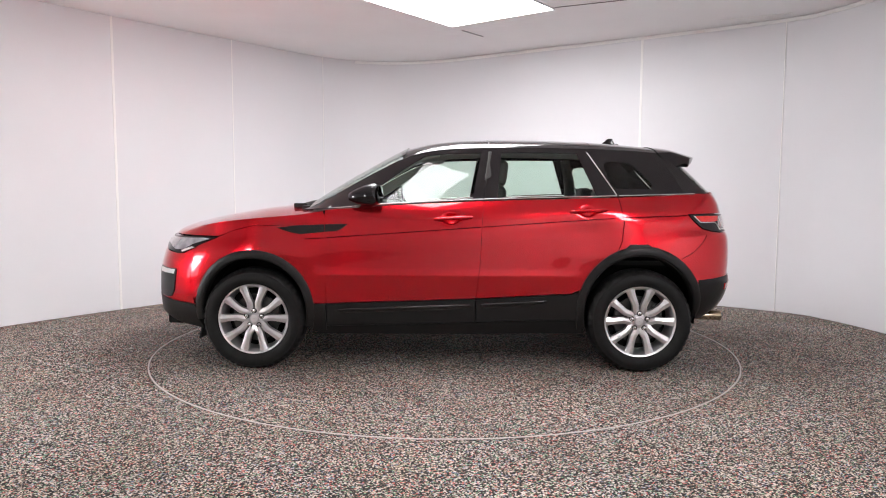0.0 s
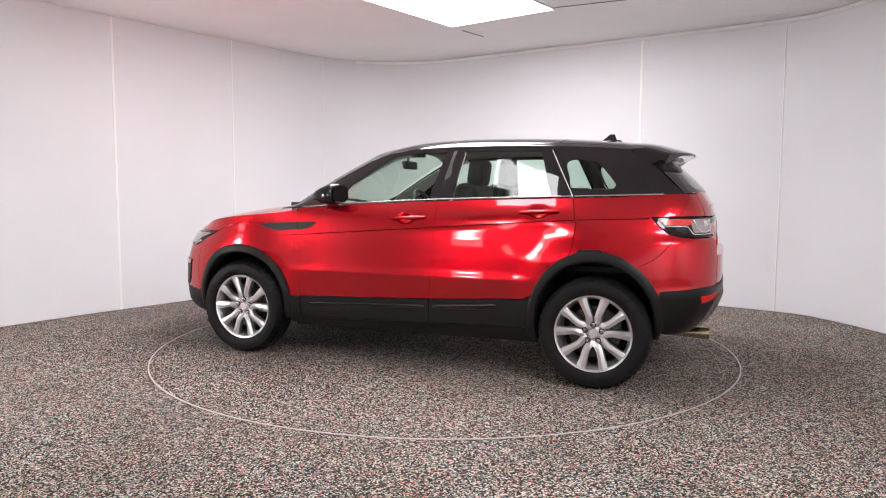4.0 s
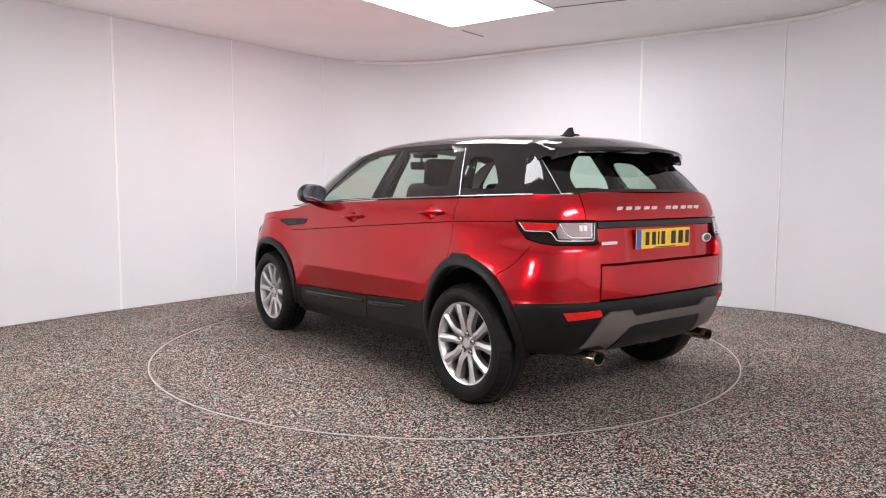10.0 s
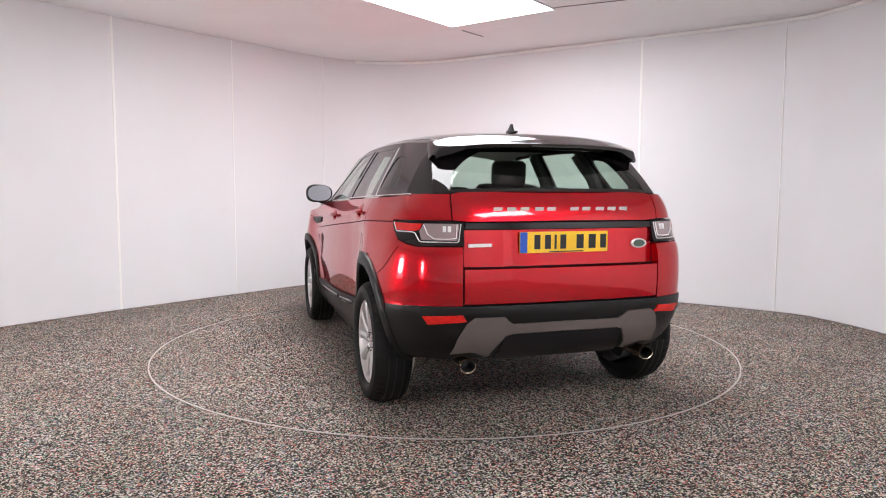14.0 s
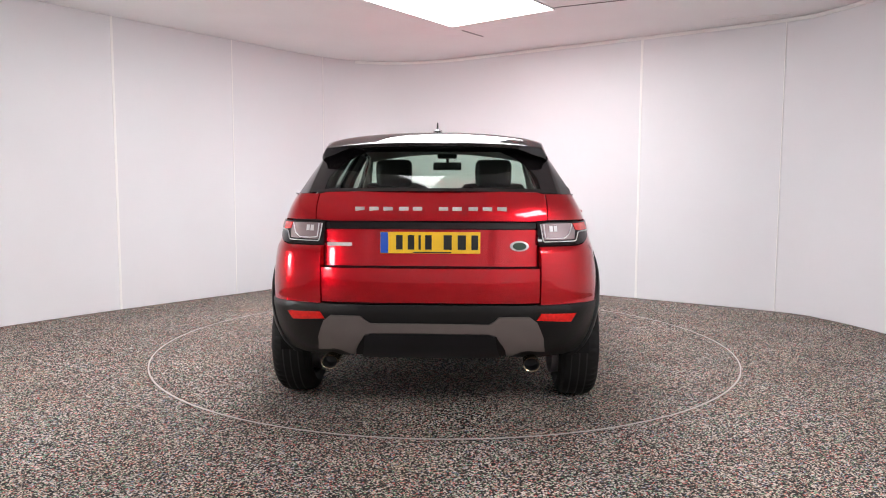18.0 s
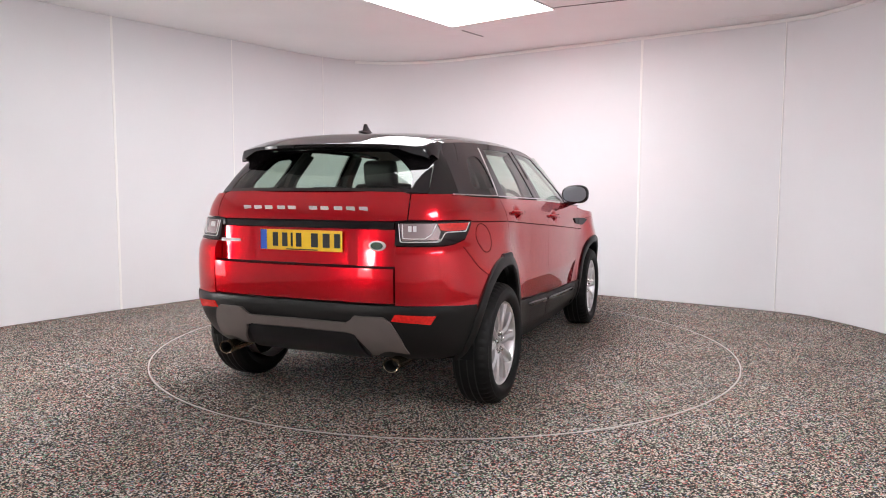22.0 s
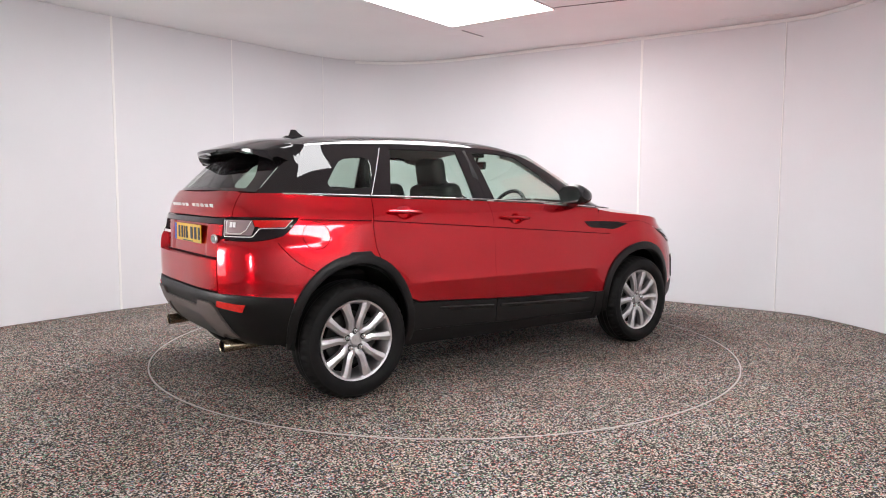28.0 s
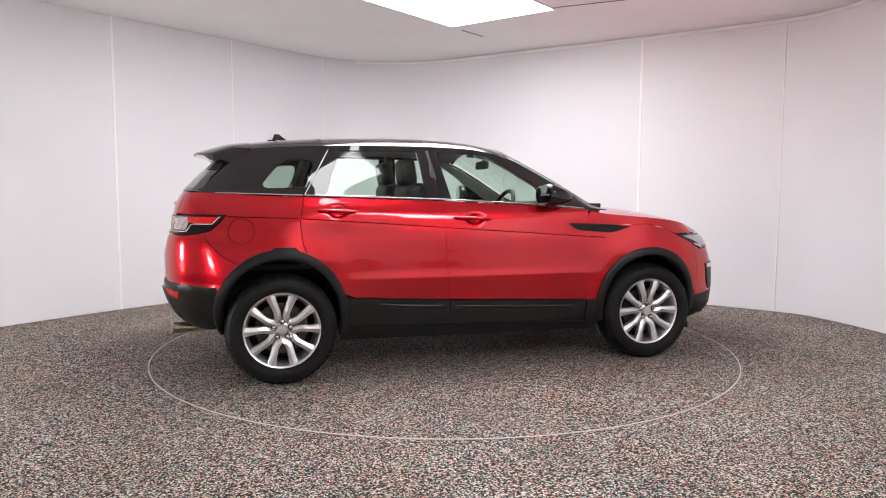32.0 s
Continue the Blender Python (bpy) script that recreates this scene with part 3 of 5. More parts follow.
def build_sides():
    # wing, doors and quarter as folded skins; the arch trims overlap their edges
    wing = [(X(0.832), 0.46)] + [(X(0.832), 1.0), (X(0.832), 1.08)] + [(X(1.0), 1.06), (X(1.10), 0.995), (X(1.30), 1.0), (X(1.45), 0.966), (X(1.56), 0.922), (X(1.75), 0.848), (X(1.785), 0.62), (X(1.765), 0.50)]
    wing += arc(FA, ARCH_Z, ARCH_F[0] - 0.02, 8, 172, 14, (ARCH_F[0] - 0.02) * ARCH_F[1])
    fdoor = [(X(0.826), 0.462), (X(-0.205), 0.505), (X(-0.235), 0.75), (X(-0.245), 1.0), (X(-0.256), belt(-0.25) - 0.012), (X(0.1), belt(0.1) - 0.012), (X(0.42), belt(0.42) - 0.012), (X(0.826), belt(0.826) - 0.008), (X(0.838), 0.9)]
    rdoor = [(X(-0.209), 0.505), (X(-0.86), 0.541), (X(-0.90), 0.56)] + arc(RA, ARCH_Z, ARCH_R[0] - 0.02, 22, 66, 6, (ARCH_R[0] - 0.02) * ARCH_R[1])
    rdoor += [(X(-1.165), 0.84), (X(-1.19), 0.90), (X(-1.205), 1.03), (X(-1.175), belt(-1.17) - 0.012), (X(-0.7), belt(-0.7) - 0.012), (X(-0.26), belt(-0.26) - 0.012), (X(-0.249), 1.0), (X(-0.239), 0.75)]
    quarter = [(X(-1.176), 0.85)] + arc(RA, ARCH_Z, ARCH_R[0] - 0.02, 67, 168, 10, (ARCH_R[0] - 0.02) * ARCH_R[1]) + [(X(-1.74), 0.63), (RY(0.80), 0.655), (RY(0.575), 0.657), (RY(0.575), 0.955), (RY(0.80), 0.955), (RY(0.85), 0.963), (X(-1.772), 0.983), (X(-1.715), 1.03), (X(-1.664), 1.088),
              (RY(0.80), 1.092), (RY(0.64), 1.092), (RY(0.645), 1.14), (RY(0.655), 1.225), (X(-1.76), belt(-1.76)), (X(-1.5), belt(-1.5) - 0.01), (X(-1.181), belt(-1.18) - 0.012), (X(-1.211), 1.03), (X(-1.196), 0.90)]
    kw = dict(step=0.025, stepz=0.014, thick=0.018, gap=-0.0008)
    out = {}
    out["wing"] = pair("front_wing", lambda: panel_bm(wing, shell, **kw), M["red"], car)
    out["fdoor"] = pair("front_door", lambda: panel_bm(fdoor, shell, **kw), M["red"], car)
    out["rdoor"] = pair("rear_door", lambda: panel_bm(rdoor, shell, **kw), M["red"], car)
    out["quarter"] = pair("rear_quarter", lambda: panel_bm(quarter, shell, **dict(kw, thick=0.05)), M["red"], car)
    return out


def arch_trim(sc, a0, a1, radius, ratio):
    """Black moulding round a wheel opening: a band with rolled lip."""
    def make():
        bm = bmesh.new()
        rows = []
        n = 36
        for k in range(n + 1):
            a = a0 + (a1 - a0) * k / n
            c, s = math.cos(radians(a)), math.sin(radians(a))
            row = []
            for r, off in [(radius + 0.003, -0.012), (radius, 0.012), (radius - 0.006, 0.016), (radius - 0.034, 0.021), (radius - 0.050, 0.018), (radius - 0.058, 0.006), (radius - 0.056, -0.05)]:
                s_, z_ = sc + r * c, ARCH_Z + r * s * ratio
                row.append(bm.verts.new(shell(s_, max(z_, 0.27), off)))
            rows.append(row)
        for p, q in zip(rows, rows[1:]):
            for i in range(len(p) - 1):
                bm.faces.new((p[i], p[i + 1], q[i + 1], q[i]))
        bmesh.ops.recalc_face_normals(bm, faces=bm.faces)
        return bm
    return make


def build_cladding(sides):
    # rocker mouldings on the doors and the sill under them
    f1 = [(X(0.826), 0.455), (X(-0.205), 0.498), (X(-0.205), 0.335), (X(0.826), 0.295)]
    r1 = [(X(-0.209), 0.498), (X(-0.86), 0.533), (X(-0.925), 0.548), (X(-0.945), 0.47), (X(-0.945), 0.355), (X(-0.209), 0.335)]
    for name, poly, par in (("door_moulding", f1, sides["fdoor"]), ("door_moulding", r1, sides["rdoor"])):
        pair(name, lambda poly=poly: panel_bm(poly, shell, step=0.1, stepz=0.02, thick=0.03, off=0.010), M["clad"], par, "black grained plastic moulding")
    g1 = [(X(0.76), 0.418), (X(-0.17), 0.462), (X(-0.185), 0.445), (X(-0.1), 0.428), (X(0.72), 0.392)]
    g2 = [(X(-0.24), 0.465), (X(-0.70), 0.492), (X(-0.60), 0.455), (X(-0.24), 0.436)]
    for poly, par, a, c in ((g1, sides["fdoor"], (0.765, 0.414), (-0.175, 0.456)), (g2, sides["rdoor"], (-0.24, 0.459), (-0.70, 0.486))):
        ribs = pair("moulding_rib", lambda poly=poly: panel_bm(poly, shell, step=0.1, stepz=0.02, thick=0.02, off=0.020), M["gloss"], par, "glossy black raised rib")

        def ridge(a=a, c=c):
            bm = bmesh.new()
            pts = [shell(X(a[0] + (c[0] - a[0]) * k / 12), a[1] + (c[1] - a[1]) * k / 12, 0.016) for k in range(13)]
            tube(bm, pts, [0.003] + [0.012] * 11 + [0.003], 10)
            return bm
        pair("rib_edge", ridge, M["rib"], ribs, "rounded glossy edge", smooth=60)
    sill = [(X(0.90), 0.292), (X(0.90), 0.232), (X(-0.95), 0.25), (X(-0.95), 0.40), (X(-0.90), 0.353), (X(-0.209), 0.331)]
    pair("sill", lambda: panel_bm(sill, shell, step=0.1, stepz=0.03, thick=0.06), M["clad"], car, "black plastic sill")
    foot = [(X(0.832), 0.455), (X(0.832), 0.26), (X(0.93), 0.25), (X(0.93), 0.46)]
    pair("wing_foot", lambda: panel_bm(foot, shell, step=0.05, stepz=0.03, thick=0.04, off=0.009), M["clad"], car)
    pair("arch_trim", arch_trim(FA, -8, 196, *ARCH_F), M["clad"], car, "black plastic wheel arch moulding")
    pair("arch_trim", arch_trim(RA, -14, 190, *ARCH_R), M["clad"], car, "black plastic wheel arch moulding")
    tab = [(X(-1.215), 0.855), (X(-1.245), 0.884), (X(-1.37), 0.884), (X(-1.405), 0.855)]
    pair("arch_tab", lambda: panel_bm(tab, shell, step=0.03, stepz=0.02, thick=0.02, off=0.014), M["clad"], car, "raised black tab on the wheel arch")


def build_details(sides):
    # painted shade line along the shoulder crease, door handles, wing vents, filler flap
    def cupdepth(x, z):
        return sum(0.022 * math.exp(-(((x - a) / 0.046) ** 2 + ((z - c) / 0.034) ** 2) ** 2) for a, c in CUPS)

    def handle(x0, x1, z0, z1):
        def make():
            bm = bmesh.new()
            pts = [shell(X(x0 + (x1 - x0) * k / 8), z0 + (z1 - z0) * k / 8, 0.024 * math.sin(math.pi * min(max(k, 0.5), 7.5) / 8) ** 0.5 + 0.002 + cupdepth(x0 + (x1 - x0) * k / 8, z0 + (z1 - z0) * k / 8)) for k in range(9)]
            tube(bm, pts, [0.008, 0.013, 0.014, 0.014, 0.014, 0.014, 0.014, 0.013, 0.008], 10, 0.95)
            return bm
        return make

    pair("door_handle", handle(0.08, -0.185, 1.048, 1.062), M["red"], sides["fdoor"], "body-coloured pull handle")
    pair("door_handle", handle(-0.846, -1.096, 1.103, 1.114), M["red"], sides["rdoor"], "body-coloured pull handle")
    # shoulder crease: its shade painted as a slim dark strip on each panel
    for a, b, za, zb, par in ((0.97, 0.84, 0.908, 0.915, "wing"), (0.82, -0.24, 0.917, 0.994, "fdoor"), (-0.255, -1.195, 0.995, 1.061, "rdoor"), (-1.215, -1.66, 1.062, 1.076, "quarter")):
        def make(a=a, b=b, za=za, zb=zb):
            poly = [(X(a), za - 0.003), (X(b), zb - 0.003), (X(b), zb + 0.003), (X(a), za + 0.003)]
            return panel_bm(poly, shell, step=0.08, stepz=0.05, thick=0.004, gap=0, off=0.0012)
        pair("shoulder_shade", make, M["seam_shade"], sides[par], "dark strip painted as shade along the shoulder crease")
    seam = smooth_path([(X(-1.80), 0.950), (X(-1.76), 0.90), (X(-1.69), 0.835), (X(-1.60), 0.785)], 6)
    def seam_make():
        bm = bmesh.new()
        rows = [[bm.verts.new(shell(p.x - 0.0012, p.y - 0.0018, 0.001)), bm.verts.new(shell(p.x + 0.0012, p.y + 0.0018, 0.001))] for p in seam]
        for a, b in zip(rows, rows[1:]):
            bm.faces.new((a[0], a[1], b[1], b[0]))
        bmesh.ops.recalc_face_normals(bm, faces=bm.faces)
        return bm
    pair("bumper_seam", seam_make, M["seam_shade"], sides["quarter"])
    vent_w = [(X(1.16), 0.985), (X(1.0), 1.003), (X(0.8335), 1.010), (X(0.8335), 0.956), (X(1.0), 0.940), (X(1.06), 0.950)]
    vent_d = [(X(0.8305), 1.010), (X(0.672), 1.012), (X(0.72), 0.975), (X(0.76), 0.960), (X(0.8305), 0.956)]
    for poly, par in ((vent_w, "wing"), (vent_d, "fdoor")):
        pair("side_vent", lambda poly=poly: panel_bm(poly, shell, step=0.04, stepz=0.02, thick=0.012, off=0.008), M["clad"], sides[par], "black slatted side vent")
    for k in range(3):
        z0 = 0.958 + 0.016 * k
        rib = [(X(1.08 - 0.02 * abs(k - 1)), z0), (X(0.845), z0 + 0.004), (X(0.845), z0 + 0.012), (X(1.08), z0 + 0.008)]
        pair("vent_slat", lambda rib=rib: panel_bm(rib, shell, step=0.06, stepz=0.03, thick=0.008, off=0.013, gap=0), M["clad"], sides["wing"])
    flap = [(X(-1.573) + 0.085 * math.cos(k * math.pi / 14), 0.985 + 0.080 * math.sin(k * math.pi / 14)) for k in range(28)]
    ring = bmesh.new()
    rows = []
    for r in (1.0, 0.955):
        rows.append([ring.verts.new(shell(X(-1.573) + (u - X(-1.573)) * r, 0.985 + (v - 0.985) * r, 0.0012)) for u, v in flap])
    for k in range(28):
        ring.faces.new((rows[0][k], rows[0][(k + 1) % 28], rows[1][(k + 1) % 28], rows[1][k]))
    mirror_bm(ring, False)
    bmesh.ops.recalc_face_normals(ring, faces=ring.faces)
    part("filler_flap", ring, M["seam_shade"], sides["quarter"][1], "round fuel filler flap outline")


GATE_IN = [(0.80, 0.050), (0.95, 0.060), (1.05, 0.070)]      # depth of the plate recess behind the widest outline


def build_tail():
    kw = dict(step=0.05, stepz=0.03, thick=0.018)
    up = [(0.0, 1.086), (0.55, 1.084), (0.635, 1.090), (0.648, 1.226), (0.60, 1.236), (0.0, 1.246)]
    gate = part("tailgate", center_bm(up, tail_fn, **kw), M["red"], car)
    mid = [(0.0, 0.850), (0.57, 0.850), (0.57, 0.955), (0.575, 1.043), (0.0, 1.043)]
    part("tailgate_panel", center_bm(mid, lambda y, z, off=0: tail_fn(y, z, off + smooth_table(REAR_IN, z) - lerp_table(GATE_IN, z) - 0.009 * ease(0.345, 0.31, abs(y))), step=0.02, stepz=0.03, thick=0.03), M["red"], gate)
    low = [(0.0, 0.664), (0.568, 0.664), (0.568, 0.845), (0.0, 0.845)]
    part("tailgate_panel", center_bm(low, tail_fn, **dict(kw, thick=0.055)), M["red"], gate)
    strip = [(0.0, 1.045), (0.563, 1.045), (0.563, 1.080), (0.0, 1.080)]
    part("tailgate_strip", center_bm(strip, tail_fn, step=0.05, stepz=0.02, thick=0.03, off=0.006), M["gloss"], gate, "gloss black strip across the tailgate")

    # lamps
    def lamp_body():
        poly = [(RY(0.566), 0.962), (RY(0.566), 1.082), (RY(0.80), 1.084), (X(-1.672), 1.083), (X(-1.722), 1.03), (X(-1.777), 0.988), (RY(0.85), 0.968), (RY(0.80), 0.961)]
        return panel_bm(poly, shell, step=0.04, stepz=0.02, thick=0.03, off=0.006)
    lamps = pair("tail_lamp", lamp_body, M["smoke"], car, "wrap-round tail lamp with smoked lens")

    def poly_part(poly, off):
        return lambda: panel_bm(poly, shell, step=0.03, stepz=0.02, thick=0.006, gap=0, off=off)
    def guide(pts, r):
        def make():
            bm = bmesh.new()
            path = [shell(a[0] + (b[0] - a[0]) * k / 4, a[1] + (b[1] - a[1]) * k / 4, 0.009) for a, b in zip(pts, pts[1:]) for k in range(4)] + [shell(*pts[-1], 0.009)]
            tube(bm, path, r, 6)
            return bm
        return make
    outer = [(RY(0.584), 1.072), (RY(0.588), 1.03), (RY(0.594), 0.986), (RY(0.60), 0.980), (RY(0.785), 0.981), (RY(0.795), 0.985), (RY(0.822), 1.024), (RY(0.832), 1.029), (X(-1.76), 1.030), (X(-1.712), 1.074)]
    inner = [(RY(0.604), 1.070), (RY(0.607), 1.03), (RY(0.612), 1.000), (RY(0.66), 0.996), (RY(0.72), 0.997), (RY(0.755), 1.020), (RY(0.78), 1.070)]
    pair("light_guide", guide(outer, 0.0032), M["white"], lamps, "pale light-guide line", smooth=60)
    pair("light_guide", guide(inner, 0.003), M["white"], lamps, "pale light-guide line", smooth=60)
    pair("reverse_lamp", poly_part([(RY(0.600), 0.988), (RY(0.590), 1.074), (RY(0.782), 1.074), (RY(0.80), 1.034), (RY(0.785), 0.990)], 0.008), M["clearlens"], lamps, "clear rosy-silver lens")
    for a, c in ((0.640, 0.658), (0.666, 0.684)):
        pair("led_unit", poly_part([(RY(a), 1.032), (RY(a), 1.062), (RY(c), 1.062), (RY(c), 1.032)], 0.012), M["satin"], lamps, "small silver lamp unit")
    pair("brake_lens", poly_part([(RY(0.800), 1.040), (RY(0.788), 1.074), (X(-1.715), 1.074), (X(-1.752), 1.036), (RY(0.83), 1.034)], 0.010), M["redlens"], lamps, "red lens wedge")

    # bumper
    bk = dict(step=0.05, stepz=0.03, thick=0.03)
    # the side returns follow the rear arch
    side = [(RY(0.0), 0.655), (RY(0.55), 0.653), (RY(0.80), 0.651), (X(-1.725), 0.640), (X(-1.715), 0.52), (X(-1.70), 0.385), (RY(0.88), 0.352), (RY(0.84), 0.348), (RY(0.74), 0.345), (RY(0.62), 0.345), (RY(0.40), 0.36), (RY(0.0), 0.36)]
    def bumper():
        bm = panel_bm(side, shell, gap=0, off=0.004, **bk)
        return mirror_bm(bm)
    b = part("rear_bumper", bumper(), M["clad"], car, "black grained plastic bumper")
    skid = [(0.0, 0.505), (0.313, 0.503), (0.352, 0.49), (0.385, 0.43), (0.415, 0.362), (0.455, 0.372), (0.49, 0.392), (0.535, 0.400), (0.58, 0.392), (0.645, 0.385), (0.60, 0.47), (0.555, 0.565), (0.52, 0.596), (0.365, 0.596), (0.315, 0.556), (0.0, 0.558)]
    part("skid_plate", center_bm(skid, tail_fn, step=0.04, stepz=0.025, thick=0.02, gap=0, off=0.020), M["skid"], b, "dark silver plastic skid plate")
    lip = [(0.0, 0.345), (0.38, 0.345), (0.345, 0.485), (0.31, 0.498), (0.0, 0.50)]
    part("diffuser_panel", center_bm(lip, tail_fn, step=0.05, stepz=0.03, thick=0.02, gap=0, off=0.012), M["diff"], b)
    refl = [(RY(0.555), 0.575), (RY(0.745), 0.557), (RY(0.765), 0.602), (RY(0.575), 0.612)]
    pair("reflector", lambda: panel_bm(refl, shell, step=0.03, stepz=0.02, thick=0.01, gap=0, off=0.010), M["redlens"], b, "red bumper reflector")

    def pipe():
        bm = bmesh.new()
        lathe(bm, [(0.028, 0.20), (0.034, 0.03), (0.037, -0.03), (0.036, -0.035), (0.033, -0.033), (0.032, -0.022)], 24, "x")
        bmesh.ops.scale(bm, vec=(1, 1.25, 1.02), verts=bm.verts)
        bmesh.ops.translate(bm, vec=(-1.972, 0.535, 0.334), verts=bm.verts)
        bmesh.ops.recalc_face_normals(bm, faces=bm.faces)
        return bm
    pipes = pair("tailpipe", pipe, M["brass"], car, "heat-tinted steel tailpipe")

    def bore():
        bm = bmesh.new()
        lathe(bm, [(0.0315, -0.023), (0.030, 0.06), (0.001, 0.07)], 24, "x")
        bmesh.ops.scale(bm, vec=(1, 1.24, 1.01), verts=bm.verts)
        bmesh.ops.translate(bm, vec=(-1.974, 0.535, 0.334), verts=bm.verts)
        return bm
    pair("pipe_bore", bore, M["ink"], pipes, "plain black bore")
    # number plate: every character a plain dark bar
    plate = bmesh.new()
    box(plate, -2.022, 0, 0.974, 0.006, 0.52, 0.112, bevel=0.002)
    pl = part("number_plate", plate, M["yellow"], gate, "yellow number plate", smooth=0)
    band = bmesh.new()
    box(band, -2.0265, 0.238, 0.974, 0.002, 0.040, 0.108)
    part("plate_band", band, M["blue"], pl, "blue band", smooth=0)
    x = 0.185
    for k, w in enumerate((0.05, 0.05, 0.018, 0.05, 0.0, 0.062, 0.062, 0.05)):
        if w:
            c = bmesh.new()
            box(c, -2.0265, x - w / 2, 0.976, 0.002, w * 0.68, 0.075)
            part("plate_bar", c, M["ink"], pl, smooth=0)
        x -= (w or 0.022) + 0.011
    c = bmesh.new()
    box(c, -2.0265, -0.01, 0.924, 0.002, 0.20, 0.006)
    part("plate_bar", c, M["ink"], pl, smooth=0)
    # raised lettering drawn as plain chrome blocks
    for base, span, n in ((0.415, 0.385, 5), (-0.030, 0.385, 5)):
        for k in range(n):
            y = base - span * (k + 0.5) / n
            bm = bmesh.new()
            box(bm, 0, 0, 0, 0.004, span / n * 0.64, 0.026, bevel=0.001)
            p = tail_fn(y, 1.146, 0.002)
            bmesh.ops.transform(bm, matrix=Matrix.Translation(p) @ pose(0, 0, 0, 0, -18, 0), verts=bm.verts)
            part("badge_block", bm, M["satin"], gate, "chrome badge block", smooth=0)
    bm = bmesh.new()
    box(bm, -2.011, 0.475, 0.963, 0.004, 0.13, 0.018, bevel=0.001)
    part("model_badge", bm, M["satin"], gate, "small chrome badge strip", smooth=0)
    bm = bmesh.new()
    lathe(bm, [(0.001, -0.006), (0.85, -0.006), (1.0, -0.003), (1.0, 0.004)], 32, "x")
    bmesh.ops.scale(bm, vec=(1, 0.049, 0.027), verts=bm.verts)
    bmesh.ops.translate(bm, vec=(-2.012, -0.462, 0.958), verts=bm.verts)
    bmesh.ops.recalc_face_normals(bm, faces=bm.faces)
    oval = part("oval_badge", bm, M["satin"], gate, "oval silver and green badge")
    bm = bmesh.new()
    lathe(bm, [(0.001, -0.008), (0.70, -0.008), (0.74, -0.005)], 32, "x")
    bmesh.ops.scale(bm, vec=(1, 0.049, 0.027), verts=bm.verts)
    bmesh.ops.translate(bm, vec=(-2.012, -0.462, 0.958), verts=bm.verts)
    bmesh.ops.recalc_face_normals(bm, faces=bm.faces)
    part("badge_face", bm, M["badge"], oval)


def build_front():
    # bumper, grille, lamps; seen only edge-on from the flanks
    low = [(FY(0.0), 0.472), (FY(0.45), 0.472), (FY(0.70), 0.470), (X(1.752), 0.442), (X(1.745), 0.38), (X(1.72), 0.272), (FY(0.80), 0.30), (FY(0.70), 0.345), (FY(0.50), 0.37), (FY(0.0), 0.375)]
    part("lower_bumper", mirror_bm(panel_bm(low, shell, step=0.05, stepz=0.04, thick=0.03, gap=0, off=0.006)), M["clad"], car, "black plastic lower bumper")
    skin = [(FY(0.0), 0.838), (FY(0.45), 0.838), (FY(0.66), 0.808), (FY(0.80), 0.796), (X(1.85), 0.798), (X(1.755), 0.842), (X(1.79), 0.62), (X(1.758), 0.447), (FY(0.70), 0.476), (FY(0.0), 0.476)]
    b = part("front_bumper", mirror_bm(panel_bm(skin, shell, step=0.04, stepz=0.03, thick=0.03, gap=0)), M["red"], car)
    inl = [(FY(0.815), 0.685), (FY(0.60), 0.69), (FY(0.58), 0.50), (FY(0.70), 0.482), (FY(0.775), 0.482), (FY(0.80), 0.52)]
    pair("air_intake", lambda: panel_bm(inl, shell, step=0.03, stepz=0.03, thick=0.012, gap=0, off=0.006), M["clad"], b, "black mesh air intake")
    drl = [(FY(0.808), 0.680), (FY(0.64), 0.685), (FY(0.65), 0.655), (FY(0.804), 0.650)]
    pair("running_light", lambda: panel_bm(drl, shell, step=0.03, stepz=0.02, thick=0.01, gap=0, off=0.011), M["white"], b, "slim clear running light")
    gr = [(FY(0.0), 0.912), (FY(0.46), 0.908), (FY(0.48), 0.842), (FY(0.0), 0.842)]
    part("grille", mirror_bm(panel_bm(gr, shell, step=0.05, stepz=0.03, thick=0.02, gap=0, off=0.004)), M["gloss"], car, "gloss black grille")
    hl = [(FY(0.48), 0.845), (FY(0.66), 0.815), (FY(0.80), 0.802), (X(1.85), 0.804), (X(1.75), 0.852), (X(1.575), 0.917), (X(1.66), 0.921), (X(1.80), 0.917), (FY(0.70), 0.912), (FY(0.48), 0.908)]
    lamps = pair("headlamp", lambda: panel_bm(hl, shell, step=0.03, stepz=0.02, thick=0.03, off=0.004), M["smoke"], car, "slim headlamp in a dark housing")
    ins = [(FY(0.50), 0.872), (FY(0.70), 0.850), (FY(0.79), 0.822), (X(1.86), 0.822), (X(1.82), 0.846), (X(1.76), 0.872), (X(1.63), 0.905), (X(1.70), 0.910), (X(1.80), 0.906), (FY(0.70), 0.902), (FY(0.50), 0.898)]
    pair("lamp_lens", lambda: panel_bm(ins, shell, step=0.03, stepz=0.02, thick=0.006, gap=0, off=0.009), M["headlens"], lamps, "clear silver lens")
    blade = [(X(1.88), 0.815), (X(1.84), 0.832), (X(1.79), 0.848), (X(1.76), 0.842), (X(1.82), 0.822), (X(1.865), 0.808)]
    pair("lamp_blade", lambda: panel_bm(blade, shell, step=0.03, stepz=0.02, thick=0.006, gap=0, off=0.011), M["white"], lamps, "pale light-guide blade")


